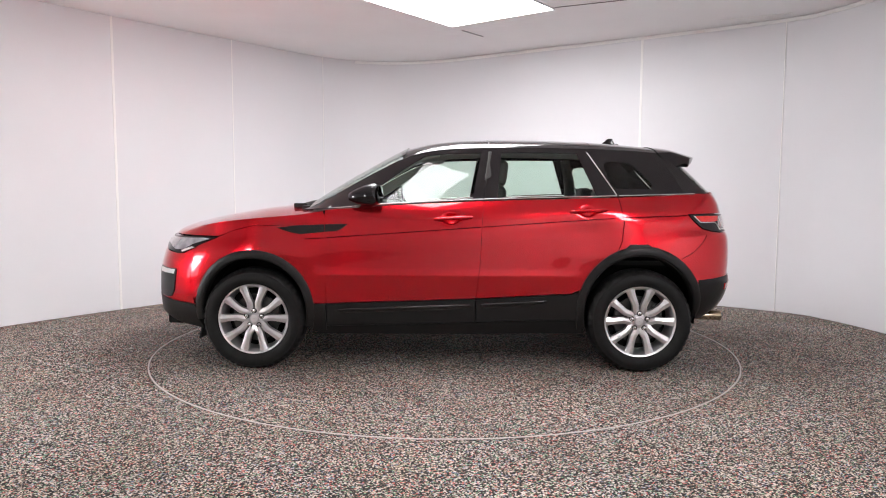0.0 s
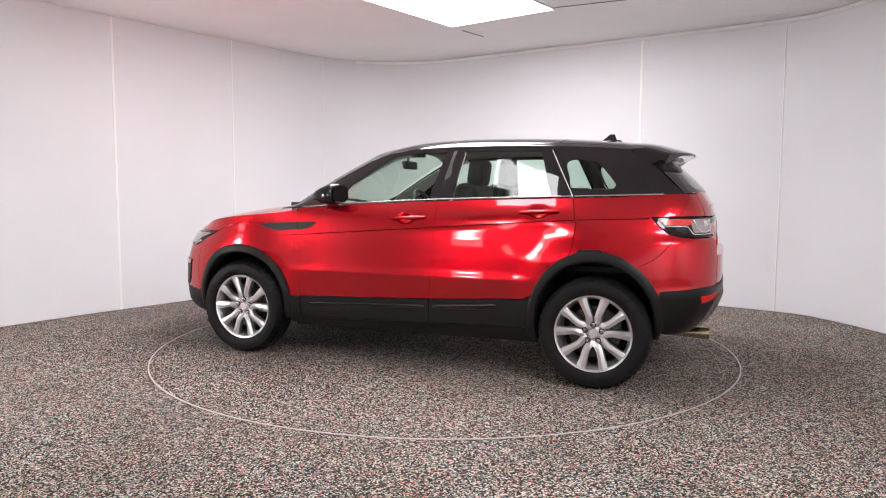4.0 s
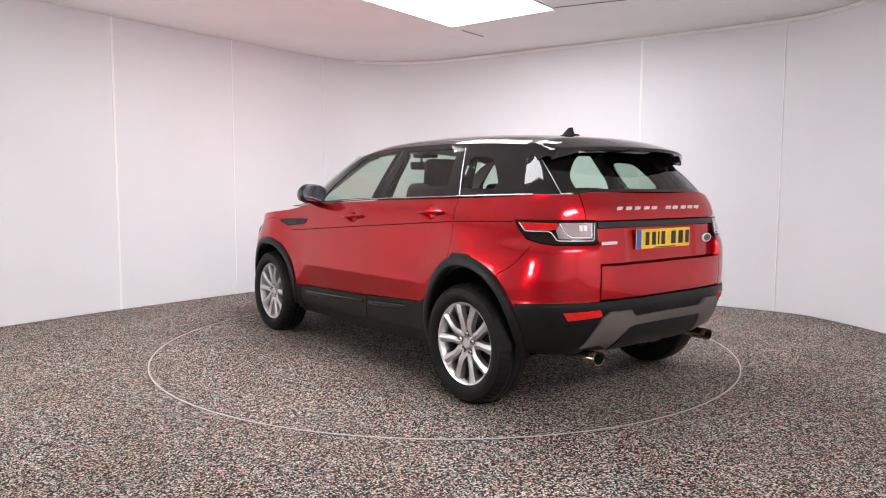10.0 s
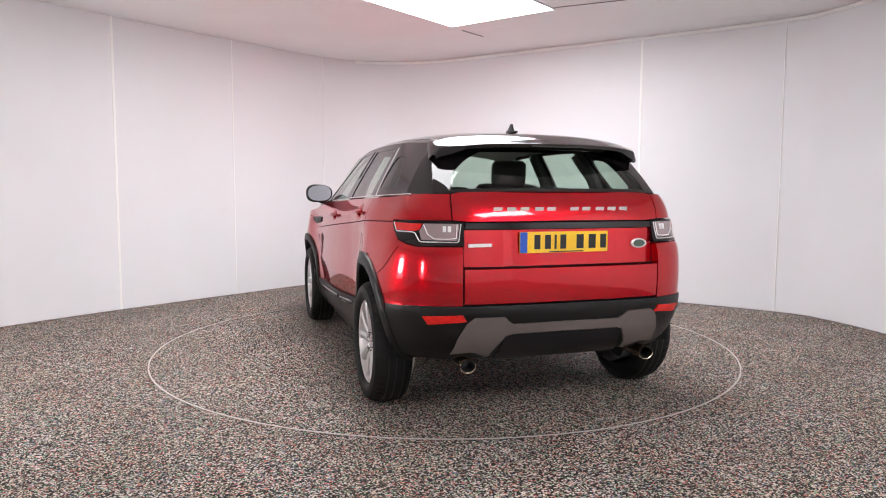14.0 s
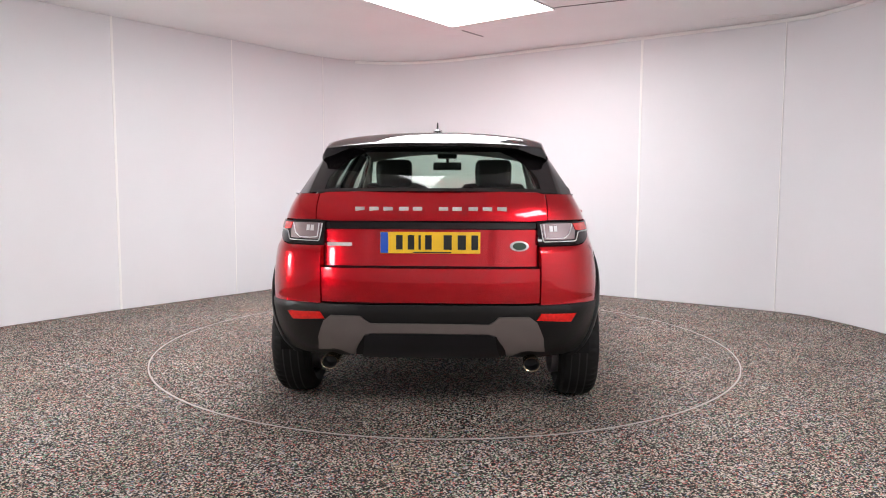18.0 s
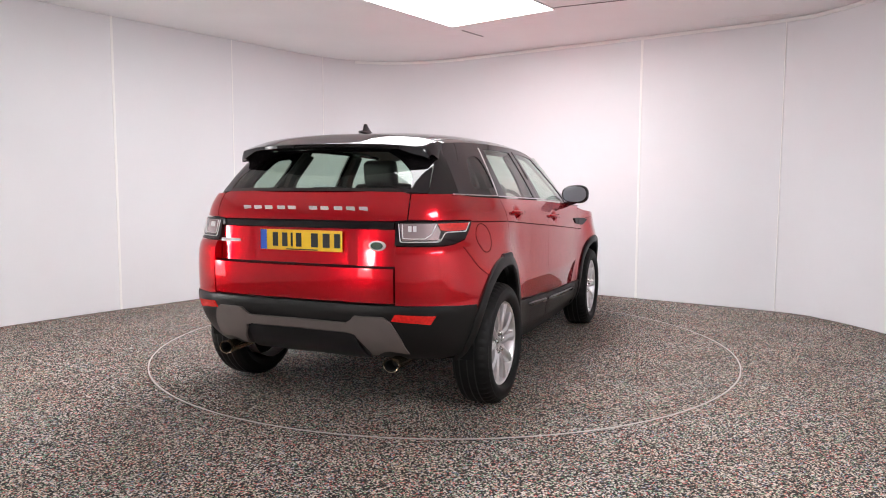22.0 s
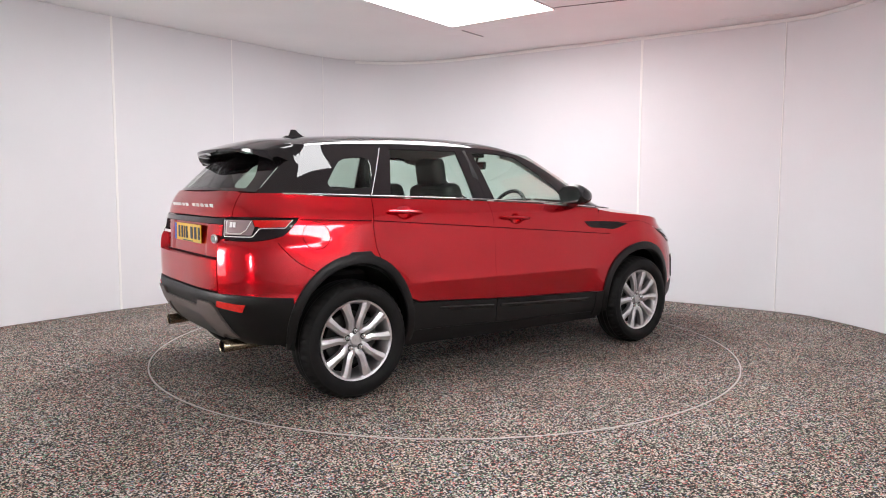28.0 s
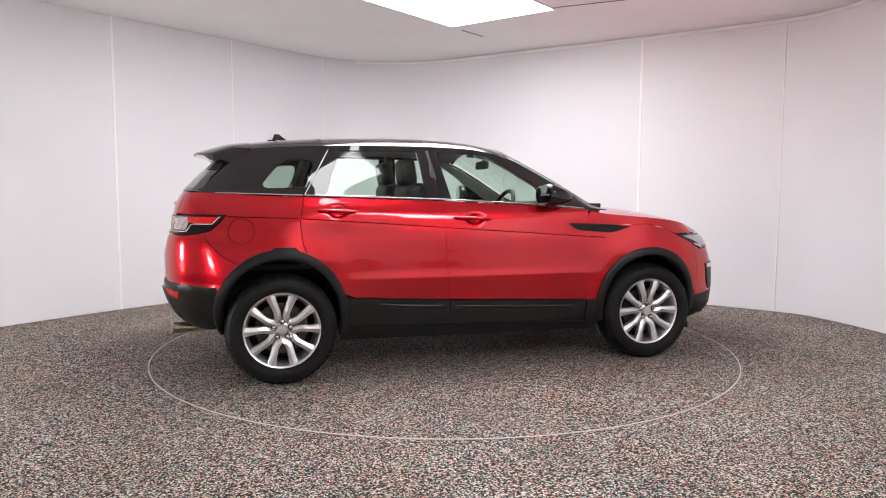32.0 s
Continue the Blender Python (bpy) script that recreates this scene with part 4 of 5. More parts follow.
HOOD_Z = [(0.90, 1.135), (1.05, 1.135), (1.256, 1.122), (1.45, 1.098), (1.63, 1.066), (1.80, 1.035), (1.95, 0.998), (2.08, 0.955), (2.16, 0.915)]
HOOD_EDGE = [(0.83, 1.100), (1.0, 1.075), (1.15, 1.062), (1.3, 1.05), (1.45, 1.035), (1.6, 1.015), (1.75, 0.990), (1.9, 0.955), (2.0, 0.94)]


def hood_row(s):
    """Edge point of the bonnet at arc length s along the body."""
    p = plan(s)[0]
    z = lerp_table(HOOD_EDGE, p.x) if p.x < 1.95 else 0.94
    return shell(s, z)


def build_hood():
    # skirt over the wings, then a crowned top drawn across the car
    def skirt(s):
        x = plan(s)[0].x
        return lerp_table([(0.84, 0.998), (1.10, 0.998), (1.2, 1.002), (1.30, 1.004), (1.45, 0.970), (1.56, 0.926), (3.0, 0.916)], x)
    bm = bmesh.new()
    ns, nv = 44, 12
    s0, s1 = X(0.842), S_FRONT
    rows = []
    for i in range(ns + 1):
        s = s0 + (s1 - s0) * (i / ns)
        zb = skirt(s)
        e = hood_row(s)
        row = []
        for k in range(4):
            f = k / 4
            z = zb + (e.z - zb) * f
            row.append(shell(s, z))
        e = row[-1] * 0 + e
        # from the edge towards the middle at the same station
        x_mid = min(e.x, 2.16) if e.x < 1.6 else 1.6 + (e.x - 1.6) * 0.97
        zc = smooth_table(HOOD_Z, x_mid, 0.06)
        for k in range(nv + 1):
            f = k / nv
            y = e.y * (1 - f)
            w = 1 - (1 - f) ** 2.4
            xx = e.x + (x_mid - e.x) * f
            row.append(Vector((xx, y, e.z + (zc - e.z) * w)))
        rows.append(row)
    vs = [[bm.verts.new(p) for p in row] for row in rows]
    for a, b in zip(vs, vs[1:]):
        for k in range(len(a) - 1):
            try:
                bm.faces.new((a[k], a[k + 1], b[k + 1], b[k]))
            except ValueError:
                pass
    mirror_bm(bm)
    bmesh.ops.remove_doubles(bm, verts=bm.verts, dist=0.0015)
    bmesh.ops.recalc_face_normals(bm, faces=bm.faces)
    hood = part("bonnet", bm, M["red"], car, smooth=45)
    # cowl, wipers
    bm = bmesh.new()
    box(bm, 0.93, 0, 1.105, 0.22, 1.34, 0.05, bevel=0.012)
    part("cowl", bm, M["clad"], car, "black plastic cowl")
    for sy in (1, -1):
        bm = bmesh.new()
        tube(bm, [(1.06, sy * 0.50, 1.130), (1.02, sy * 0.36, 1.150), (1.00, sy * 0.02, 1.165)], [0.016, 0.012, 0.008], 8)
        box(bm, 1.075, sy * 0.53, 1.128, 0.10, 0.05, 0.035, bevel=0.008)
        part("wiper", bm, M["clad"], car)


def build_roof():
    # crowned roof skin, gloss black, down to the gutter line
    bm = bmesh.new()
    nx, ny = 80, 28
    rows = []
    for i in range(nx + 1):
        x = 0.30 - (0.30 + 1.66) * i / nx
        zc = smooth_table(CROWN, x, 0.13)
        ze, hw = smooth_table(ROOF_EDGE, x, 0.075), smooth_table(ROOF_HALF, x, 0.12)
        row = []
        for k in range(-ny, ny + 1):
            f = k / ny
            a = abs(f)
            g = 1 - 0.72 * a ** 2.2 - 0.28 * a ** 9
            row.append(bm.verts.new((x, hw * f, ze + (zc - ze) * g)))
        rows.append(row)
    for a, b in zip(rows, rows[1:]):
        for k in range(len(a) - 1):
            bm.faces.new((a[k], a[k + 1], b[k + 1], b[k]))
    bmesh.ops.recalc_face_normals(bm, faces=bm.faces)
    part("roof", bm, M["gloss"], car, "gloss black roof", smooth=50)
    bm = bmesh.new()
    rows = []
    for i in range(9):
        x = 0.24 - 1.85 * i / 8
        zc, ze, hw = smooth_table(CROWN, x, 0.13) - 0.035, smooth_table(ROOF_EDGE, x, 0.075) - 0.02, smooth_table(ROOF_HALF, x, 0.12) - 0.02
        rows.append([bm.verts.new((x, hw * k / 6, ze + (zc - ze) * (1 - (k / 6) ** 2))) for k in range(-6, 7)])
    for a, b in zip(rows, rows[1:]):
        for k in range(len(a) - 1):
            bm.faces.new((a[k], a[k + 1], b[k + 1], b[k]))
    bmesh.ops.recalc_face_normals(bm, faces=bm.faces)
    part("headlining", bm, M["liner"], car, "pale grey headlining")
    # roof joints: a ditch along each side and one joint across
    def roof_z(x, f):
        zc, ze = smooth_table(CROWN, x, 0.13), smooth_table(ROOF_EDGE, x, 0.075)
        return ze + (zc - ze) * (1 - 0.72 * abs(f) ** 2.2 - 0.28 * abs(f) ** 9)

    def strip(pts, wide):
        bm = bmesh.new()
        rows = []
        for x, f in pts:
            hw = smooth_table(ROOF_HALF, x, 0.12)
            dx, df = (0.0, 0.004 / hw) if wide else (0.004, 0.0)
            rows.append([bm.verts.new((x + s_ * dx, hw * (f + s_ * df), roof_z(x + s_ * dx, f + s_ * df) + 0.0015)) for s_ in (-1, 1)])
        for p, q in zip(rows, rows[1:]):
            bm.faces.new((p[0], p[1], q[1], q[0]))
        bmesh.ops.recalc_face_normals(bm, faces=bm.faces)
        return bm
    for sg in (1, -1):
        part("roof_joint", strip([(0.22 - 1.72 * k / 30, sg * 0.915) for k in range(31)], True), M["diff"], car, "dark joint along the roof")
    for xj in (-0.30, -1.03):
        part("roof_joint", strip([(xj, -0.915 + 1.83 * k / 24) for k in range(25)], False), M["diff"], car, "dark joint across the roof")
    # spoiler: a wing that runs on from the roof with drooping ends
    bm = bmesh.new()
    rows = []
    for k in range(-20, 21):
        sg = -1 if k < 0 else 1
        f = min(abs(k), 16) / 16
        d = max(abs(k) - 16, 0) / 4            # share of the folded-down end
        y = 0.606 * f
        xt = -1.872 + 0.135 * f ** 2.6 + 0.022 * d       # trailing edge bows forward at the ends
        zt = 1.502 - 0.020 * f ** 3 - 0.048 * d
        xr = -1.50 - 0.085 * d
        zc, ze = smooth_table(CROWN, xr, 0.13), smooth_table(ROOF_EDGE, -1.50, 0.075)
        z_in = ze + (zc - ze) * (1 - 0.72 * f ** 2.2 - 0.28 * f ** 9) + 0.004 - 0.112 * d
        w = 0.034 * d ** 0.8
        deep = 0.030 * ease(0.75, 1.0, f) * (1 - d)
        top = [(xr, y + w, z_in), (xr * 0.6 + xt * 0.4, y + w, z_in * 0.6 + zt * 0.4 + 0.013 - 0.009 * d), (xt + 0.03, (y + w) * 0.985, zt + 0.005), (xt, (y + w) * 0.975, zt - 0.006)]
        low = [(xt + 0.004, (y + w) * 0.975, zt - 0.022 - deep), (xt + 0.06, (y + w) * 0.97 - 0.004, zt - 0.034 - deep + 0.022 * d), (xt + 0.15, (y + w) * 0.965 - 0.008, zt - 0.030 - deep + 0.020 * d), (xr - 0.01, (y + w) * 0.95, z_in - 0.05 + 0.045 * d)]
        rows.append([bm.verts.new((p[0], sg * p[1], p[2])) for p in [tuple(v) for v in smooth_path(top, 4)] + low])
    for a, b in zip(rows, rows[1:]):
        for k in range(len(a) - 1):
            bm.faces.new((a[k], a[k + 1], b[k + 1], b[k]))
    bm.faces.new(rows[0])
    bm.faces.new(rows[-1][::-1])
    bmesh.ops.recalc_face_normals(bm, faces=bm.faces)
    sp = part("roof_spoiler", bm, M["gloss"], car, "gloss black roof spoiler", smooth=45)
    bm = bmesh.new()
    box(bm, -1.869, 0, 1.484, 0.008, 0.26, 0.008)
    part("brake_light", bm, M["smoke"], sp, "slim dark high brake light", smooth=0)
    # antenna
    bm = bmesh.new()
    rows = []
    z0 = smooth_table(CROWN, -1.24, 0.13)
    for f, w, l0, l1 in ((0.0, 0.030, -0.115, 0.055), (0.012, 0.026, -0.10, 0.045), (0.014, 0.010, -0.075, 0.03), (0.035, 0.008, -0.065, 0.0), (0.055, 0.005, -0.060, -0.022)):
        rows.append([bm.verts.new((-1.25 + x, y, z0 - 0.004 + f)) for x, y in ((l1, 0), ((l0 + l1) / 2, w), (l0, w * 0.5), (l0, -w * 0.5), ((l0 + l1) / 2, -w))])
    for a, b in zip(rows, rows[1:]):
        for k in range(5):
            bm.faces.new((a[k], a[(k + 1) % 5], b[(k + 1) % 5], b[k]))
    bm.faces.new(rows[-1])
    bmesh.ops.recalc_face_normals(bm, faces=bm.faces)
    part("antenna", bm, M["gloss"], car, "black shark-fin antenna", smooth=30)


def build_glasshouse(sides):
    kw = dict(step=0.016, stepz=0.012, thick=0.012, gap=0)
    e = lambda x: smooth_table(ROOF_EDGE, x, 0.075)
    b = lambda x: belt(x)
    # outlines in (x, z) on the glasshouse side
    a_pillar = [(0.985, b(0.985) + 0.004), (0.80, e(0.80)), (0.55, e(0.55)), (0.35, e(0.35)), (0.2, e(0.2)), (0.02, e(0.02)), (0.02, e(0.02) - 0.03), (0.155, 1.487), (0.30, 1.395), (0.45, 1.285), (0.50, 1.20), (0.50, b(0.5) + 0.006)]
    f_glass = [(0.50, b(0.5) + 0.006), (0.50, 1.20), (0.45, 1.285), (0.30, 1.395), (0.155, 1.487), (0.02, e(0.02) - 0.03), (-0.243, e(-0.24) - 0.035), (-0.184, b(-0.184) + 0.006)]
    header = [(0.02, e(0.02)), (-0.30, e(-0.3)), (-0.7, e(-0.7)), (-1.05, e(-1.05)), (-1.05, e(-1.05) - 0.032), (-0.7, e(-0.7) - 0.035), (-0.3, e(-0.3) - 0.035), (0.02, e(0.02) - 0.03)]
    bf = [(-0.184, b(-0.184) + 0.006), (-0.243, e(-0.24) - 0.035), (-0.306, e(-0.306) - 0.035), (-0.258, b(-0.258) + 0.006)]
    br = [(-0.264, b(-0.264) + 0.006), (-0.312, e(-0.312) - 0.035), (-0.387, e(-0.387) - 0.035), (-0.352, b(-0.352) + 0.006)]
    r_glass = [(-0.352, b(-0.352) + 0.006), (-0.387, e(-0.387) - 0.035), (-0.7, e(-0.7) - 0.035), (-0.92, e(-0.92) - 0.034), (-1.035, b(-1.035) + 0.006)]
    c_p = [(-1.035, b(-1.035) + 0.006), (-0.92, e(-0.92) - 0.034), (-0.99, e(-0.99) - 0.033), (-1.165, b(-1.165) + 0.006)]
    q_glass = [(-1.175, b(-1.175) + 0.006), (-1.0, e(-1.0) - 0.033), (-1.25, e(-1.25) - 0.05), (-1.42, e(-1.42) - 0.09), (-1.52, 1.33), (-1.59, b(-1.59) + 0.006)]
    d_p = [(-1.59, b(-1.59) + 0.006), (-1.52, 1.33), (-1.42, e(-1.42) - 0.09), (-1.25, e(-1.25) - 0.05), (-1.0, e(-1.0) - 0.033), (-1.05, e(-1.05)), (-1.3, e(-1.3)), (-1.45, e(-1.45)), (-1.52, e(-1.52)), (-1.60, 1.33), (-1.65, b(-1.65) + 0.006)]
    cabin_normals(pair("windscreen_pillar", lambda: panel_bm(a_pillar, cabin, **kw), M["gloss"], car, "gloss black windscreen pillar"))
    cabin_normals(pair("roof_rail", lambda: panel_bm(header, cabin, **kw), M["gloss"], car, "gloss black rail over the doors"))
    cabin_normals(pair("door_pillar", lambda: panel_bm(bf, cabin, **kw), M["gloss"], sides["fdoor"], "gloss black pillar cover"))
    cabin_normals(pair("door_pillar", lambda: panel_bm(br, cabin, **kw), M["gloss"], sides["rdoor"], "gloss black pillar cover"))
    cabin_normals(pair("door_pillar", lambda: panel_bm(c_p, cabin, **kw), M["gloss"], sides["rdoor"], "gloss black pillar cover"))
    cabin_normals(pair("rear_pillar", lambda: panel_bm(d_p, cabin, **kw), M["gloss"], car, "gloss black rear pillar"))
    gk = dict(step=0.08, stepz=0.05, thick=0.003, gap=0.001, off=-0.004)
    for poly, par in ((f_glass, sides["fdoor"]), (r_glass, sides["rdoor"])):
        for ob in cabin_normals(pair("window_pane", lambda poly=poly: panel_bm(poly, cabin, **gk), M["glass"], par, "clear door glass")):
            ob.visible_shadow = False
    q_open = [(-1.155, 1.262), (-1.125, 1.33), (-1.105, 1.40), (-1.105, 1.432), (-1.125, 1.448), (-1.17, 1.452), (-1.275, 1.440), (-1.315, 1.418), (-1.36, 1.372), (-1.425, 1.295), (-1.432, 1.275), (-1.415, 1.258), (-1.39, 1.253), (-1.27, 1.255)]
    for ob in cabin_normals(pair("window_pane", lambda: panel_bm(q_open, cabin, **gk), M["rearglass"], sides["quarter"], "fixed quarter glass")):
        ob.visible_shadow = False

    def along(poly, c, n):
        """Where rays from c at even angles meet the outline."""
        out = []
        for k in range(n):
            u = Vector((math.cos(2 * math.pi * k / n), math.sin(2 * math.pi * k / n)))
            best = 0.0
            for i in range(len(poly)):
                p, q = Vector(poly[i - 1]) - c, Vector(poly[i]) - c
                e = q - p
                det = u.x * e.y - u.y * e.x
                if abs(det) < 1e-9:
                    continue
                r, g = (p.x * e.y - p.y * e.x) / det, (p.x * u.y - p.y * u.x) / det
                if r > 0 and -1e-6 <= g <= 1 + 1e-6:
                    best = max(best, r)
            out.append(c + u * best)
        return out

    def surround():
        bm = bmesh.new()
        c, n = Vector((-1.27, 1.34)), 72
        inn, out = along(q_open, c, n), along(q_glass, c, n)
        rows = []
        for k in range(n):
            row = [bm.verts.new(cabin(*inn[k], -0.012))]
            row += [bm.verts.new(cabin(*inn[k].lerp(out[k], g), o)) for g, o in ((0, 0.0), (0.33, 0.0), (0.67, 0.0), (1, 0.0), (1.14, -0.006))]
            rows.append(row)
        for k in range(n):
            p, q = rows[k], rows[(k + 1) % n]
            for i in range(5):
                bm.faces.new((p[i], p[i + 1], q[i + 1], q[i]))
        bmesh.ops.recalc_face_normals(bm, faces=bm.faces)
        return bm
    cabin_normals(pair("window_surround", surround, M["gloss"], sides["quarter"], "black printed border of the quarter glass"))
    # bright strip along the belt
    for a, c, par in ((0.80, -0.255, "fdoor"), (-0.262, -1.17, "rdoor"), (-1.185, -1.72, "quarter")):
        def make(a=a, c=c):
            bm = bmesh.new()
            n = 10
            pts = [cabin(a + (c - a) * k / n, b(a + (c - a) * k / n) + 0.0, 0.003) for k in range(n + 1)]
            tube(bm, pts, 0.0048, 8)
            return bm
        pair("belt_trim", make, M["chrome"], sides[par], "bright belt trim")
    def upright():
        bm = bmesh.new()
        lo, hi = Vector((-1.171, b(-1.171) + 0.004)), Vector((-0.995, e(-0.995) - 0.030))
        tube(bm, [cabin(*lo.lerp(hi, k / 8), 0.001) for k in range(9)], 0.0028, 6)
        return bm
    pair("window_trim", upright, M["satin"], sides["rdoor"], "slim bright upright trim")

    # windscreen and rear screen as bowed sheets
    def sheet(name, lo, hi, y_lo, y_hi, bow_lo, bow_hi, m, label, zb_lo=0.0, zb_hi=0.0):
        bm = bmesh.new()
        rows = []
        for i in range(13):
            f = i / 12
            row = []
            for k in range(-12, 13):
                a = k / 12
                w = y_lo + (y_hi - y_lo) * f
                x = lo[0] + (hi[0] - lo[0]) * f + (bow_lo + (bow_hi - bow_lo) * f) * (1 - a * a)
                z = lo[1] + (hi[1] - lo[1]) * f + 0.012 * math.sin(math.pi * f) + (zb_lo + (zb_hi - zb_lo) * f) * (1 - a * a)
                row.append(bm.verts.new((x, w * a, z)))
            rows.append(row)
        for a, c in zip(rows, rows[1:]):
            for k in range(len(a) - 1):
                bm.faces.new((a[k], a[k + 1], c[k + 1], c[k]))
        bmesh.ops.recalc_face_normals(bm, faces=bm.faces)
        ob = part(name, bm, m, car, label, smooth=60)
        return ob
    ws = sheet("windscreen", (0.955, 1.115), (0.29, 1.50), 0.79, 0.655, 0.12, 0.02, M["glass"], "clear raked windscreen", 0.02, 0.075)
    ws.visible_shadow = False
    def screen_pt(f, a, off=0.0):
        """A point of the rear screen: f up its height, a across; its sides wrap round."""
        g = 1 - abs(a) ** 3.2
        return Vector((-1.832 + 0.262 * f - 0.118 * g - off, (0.672 - 0.062 * f) * a, 1.232 + 0.243 * f + 0.012 * math.sin(math.pi * f) + 0.008 * g))

    def screen_bm(cells, off):
        bm = bmesh.new()
        for f0, f1, lo, hi, n, m in cells:
            rows = []
            for i in range(n + 1):
                f = f0 + (f1 - f0) * i / n
                a0, a1 = lo(f), hi(f)
                rows.append([bm.verts.new(screen_pt(f, a0 + (a1 - a0) * k / m, off)) for k in range(m + 1)])
            for p, q in zip(rows, rows[1:]):
                for k in range(m):
                    bm.faces.new((p[k], p[k + 1], q[k + 1], q[k]))
        bmesh.ops.recalc_face_normals(bm, faces=bm.faces)
        return bm
    rs = part("rear_screen", screen_bm([(0.0, 1.0, lambda f: -1.0, lambda f: 1.0, 14, 40)], 0.0), M["rearglass"], car, "tinted rear screen", smooth=60)
    rs.visible_shadow = False
    clear = [(0.0, 0.87), (0.30, 0.87), (0.46, 0.82), (0.66, 0.74), (0.80, 0.66), (0.88, 0.58)]
    edge = lambda f: smooth_table(clear, f, 0.05)
    part("screen_border", screen_bm([(0.0, 0.06, lambda f: -edge(f), edge, 2, 30), (0.88, 1.0, lambda f: -edge(f), edge, 2, 30), (0.0, 1.0, lambda f: -1.0, lambda f: -edge(f), 14, 12), (0.0, 1.0, edge, lambda f: 1.0, 14, 12)], 0.003),
         M["gloss"], rs, "black printed border", smooth=60)
    # rear-corner fillers between the screen and the side
    def corner():
        bm = bmesh.new()
        rows = []
        for i in range(9):
            f = i / 8
            z = 1.226 + (1.485 - 1.226) * f
            c0 = cabin(lerp_table([(1.20, -1.663), (1.33, -1.60), (1.512, -1.52)], z), z)
            r = screen_pt(f, 1.0, 0.004)
            r.z = z
            p = Vector((r.x + 0.010, 0.690 - 0.066 * f, z))
            row = []
            for k in range(9):
                g = k / 8
                q = c0 * (1 - g) ** 2 + p * 2 * g * (1 - g) + r * g * g
                row.append(bm.verts.new(q))
            rows.append(row)
        for a, c in zip(rows, rows[1:]):
            for k in range(8):
                bm.faces.new((a[k], a[k + 1], c[k + 1], c[k]))
        bmesh.ops.recalc_face_normals(bm, faces=bm.faces)
        return bm
    pair("corner_pillar", corner, M["gloss"], car, "gloss black corner pillar", smooth=60)


def build_mirrors(sides):
    def cap():
        bm = bmesh.new()
        bmesh.ops.create_uvsphere(bm, u_segments=24, v_segments=14, radius=1.0)
        for v in bm.verts:
            x, y, z = v.co
            x, y, z = (math.copysign(abs(q) ** 0.78, q) for q in (x, y, z))
            x = x * (0.175 if x > 0 else 0.05)
            lift = 0.018 * max(x, 0) / 0.175
            v.co = (0.485 + x, 0.955 + 0.108 * y * (1 - 0.25 * max(x, 0) / 0.175), 1.214 - lift + 0.074 * z * (1 + 0.10 * y) * (1 - 0.35 * max(x, 0) / 0.175))
        # flat back for the glass
        for v in bm.verts:
            if v.co.x < 0.450:
                v.co.x = 0.450 + (v.co.x - 0.450) * 0.1
        for v in bm.verts:
            v.co.x += 0.12 * (v.co.y - 0.955) * ease(0.65, 0.45, v.co.x)
        return bm
    caps = pair("door_mirror", cap, M["gloss"], sides["fdoor"], "gloss black door mirror", smooth=60)

    def face():
        bm = bmesh.new()
        bmesh.ops.create_circle(bm, cap_ends=True, radius=1.0, segments=28)
        for v in bm.verts:
            x, y, z = v.co
            v.co = (0.4425 + 0.12 * 0.092 * (abs(x) ** 0.8) * (1 if x > 0 else -1), 0.957 + 0.092 * (abs(x) ** 0.8) * (1 if x > 0 else -1), 1.215 + 0.062 * (abs(y) ** 0.8) * (1 if y > 0 else -1))
        bmesh.ops.recalc_face_normals(bm, faces=bm.faces)
        for q in bm.faces:
            if q.normal.x > 0:
                q.normal_flip()
        return bm
    pair("mirror_glass", face, M["mirrorglass"], caps, "mirror glass", smooth=0)

    def stalk():
        bm = bmesh.new()
        tube(bm, [(0.56, 0.83, 1.125), (0.55, 0.88, 1.135), (0.52, 0.94, 1.155)], [0.05, 0.042, 0.04], 10, 0.55)
        return bm
    pair("mirror_arm", stalk, M["gloss"], caps)


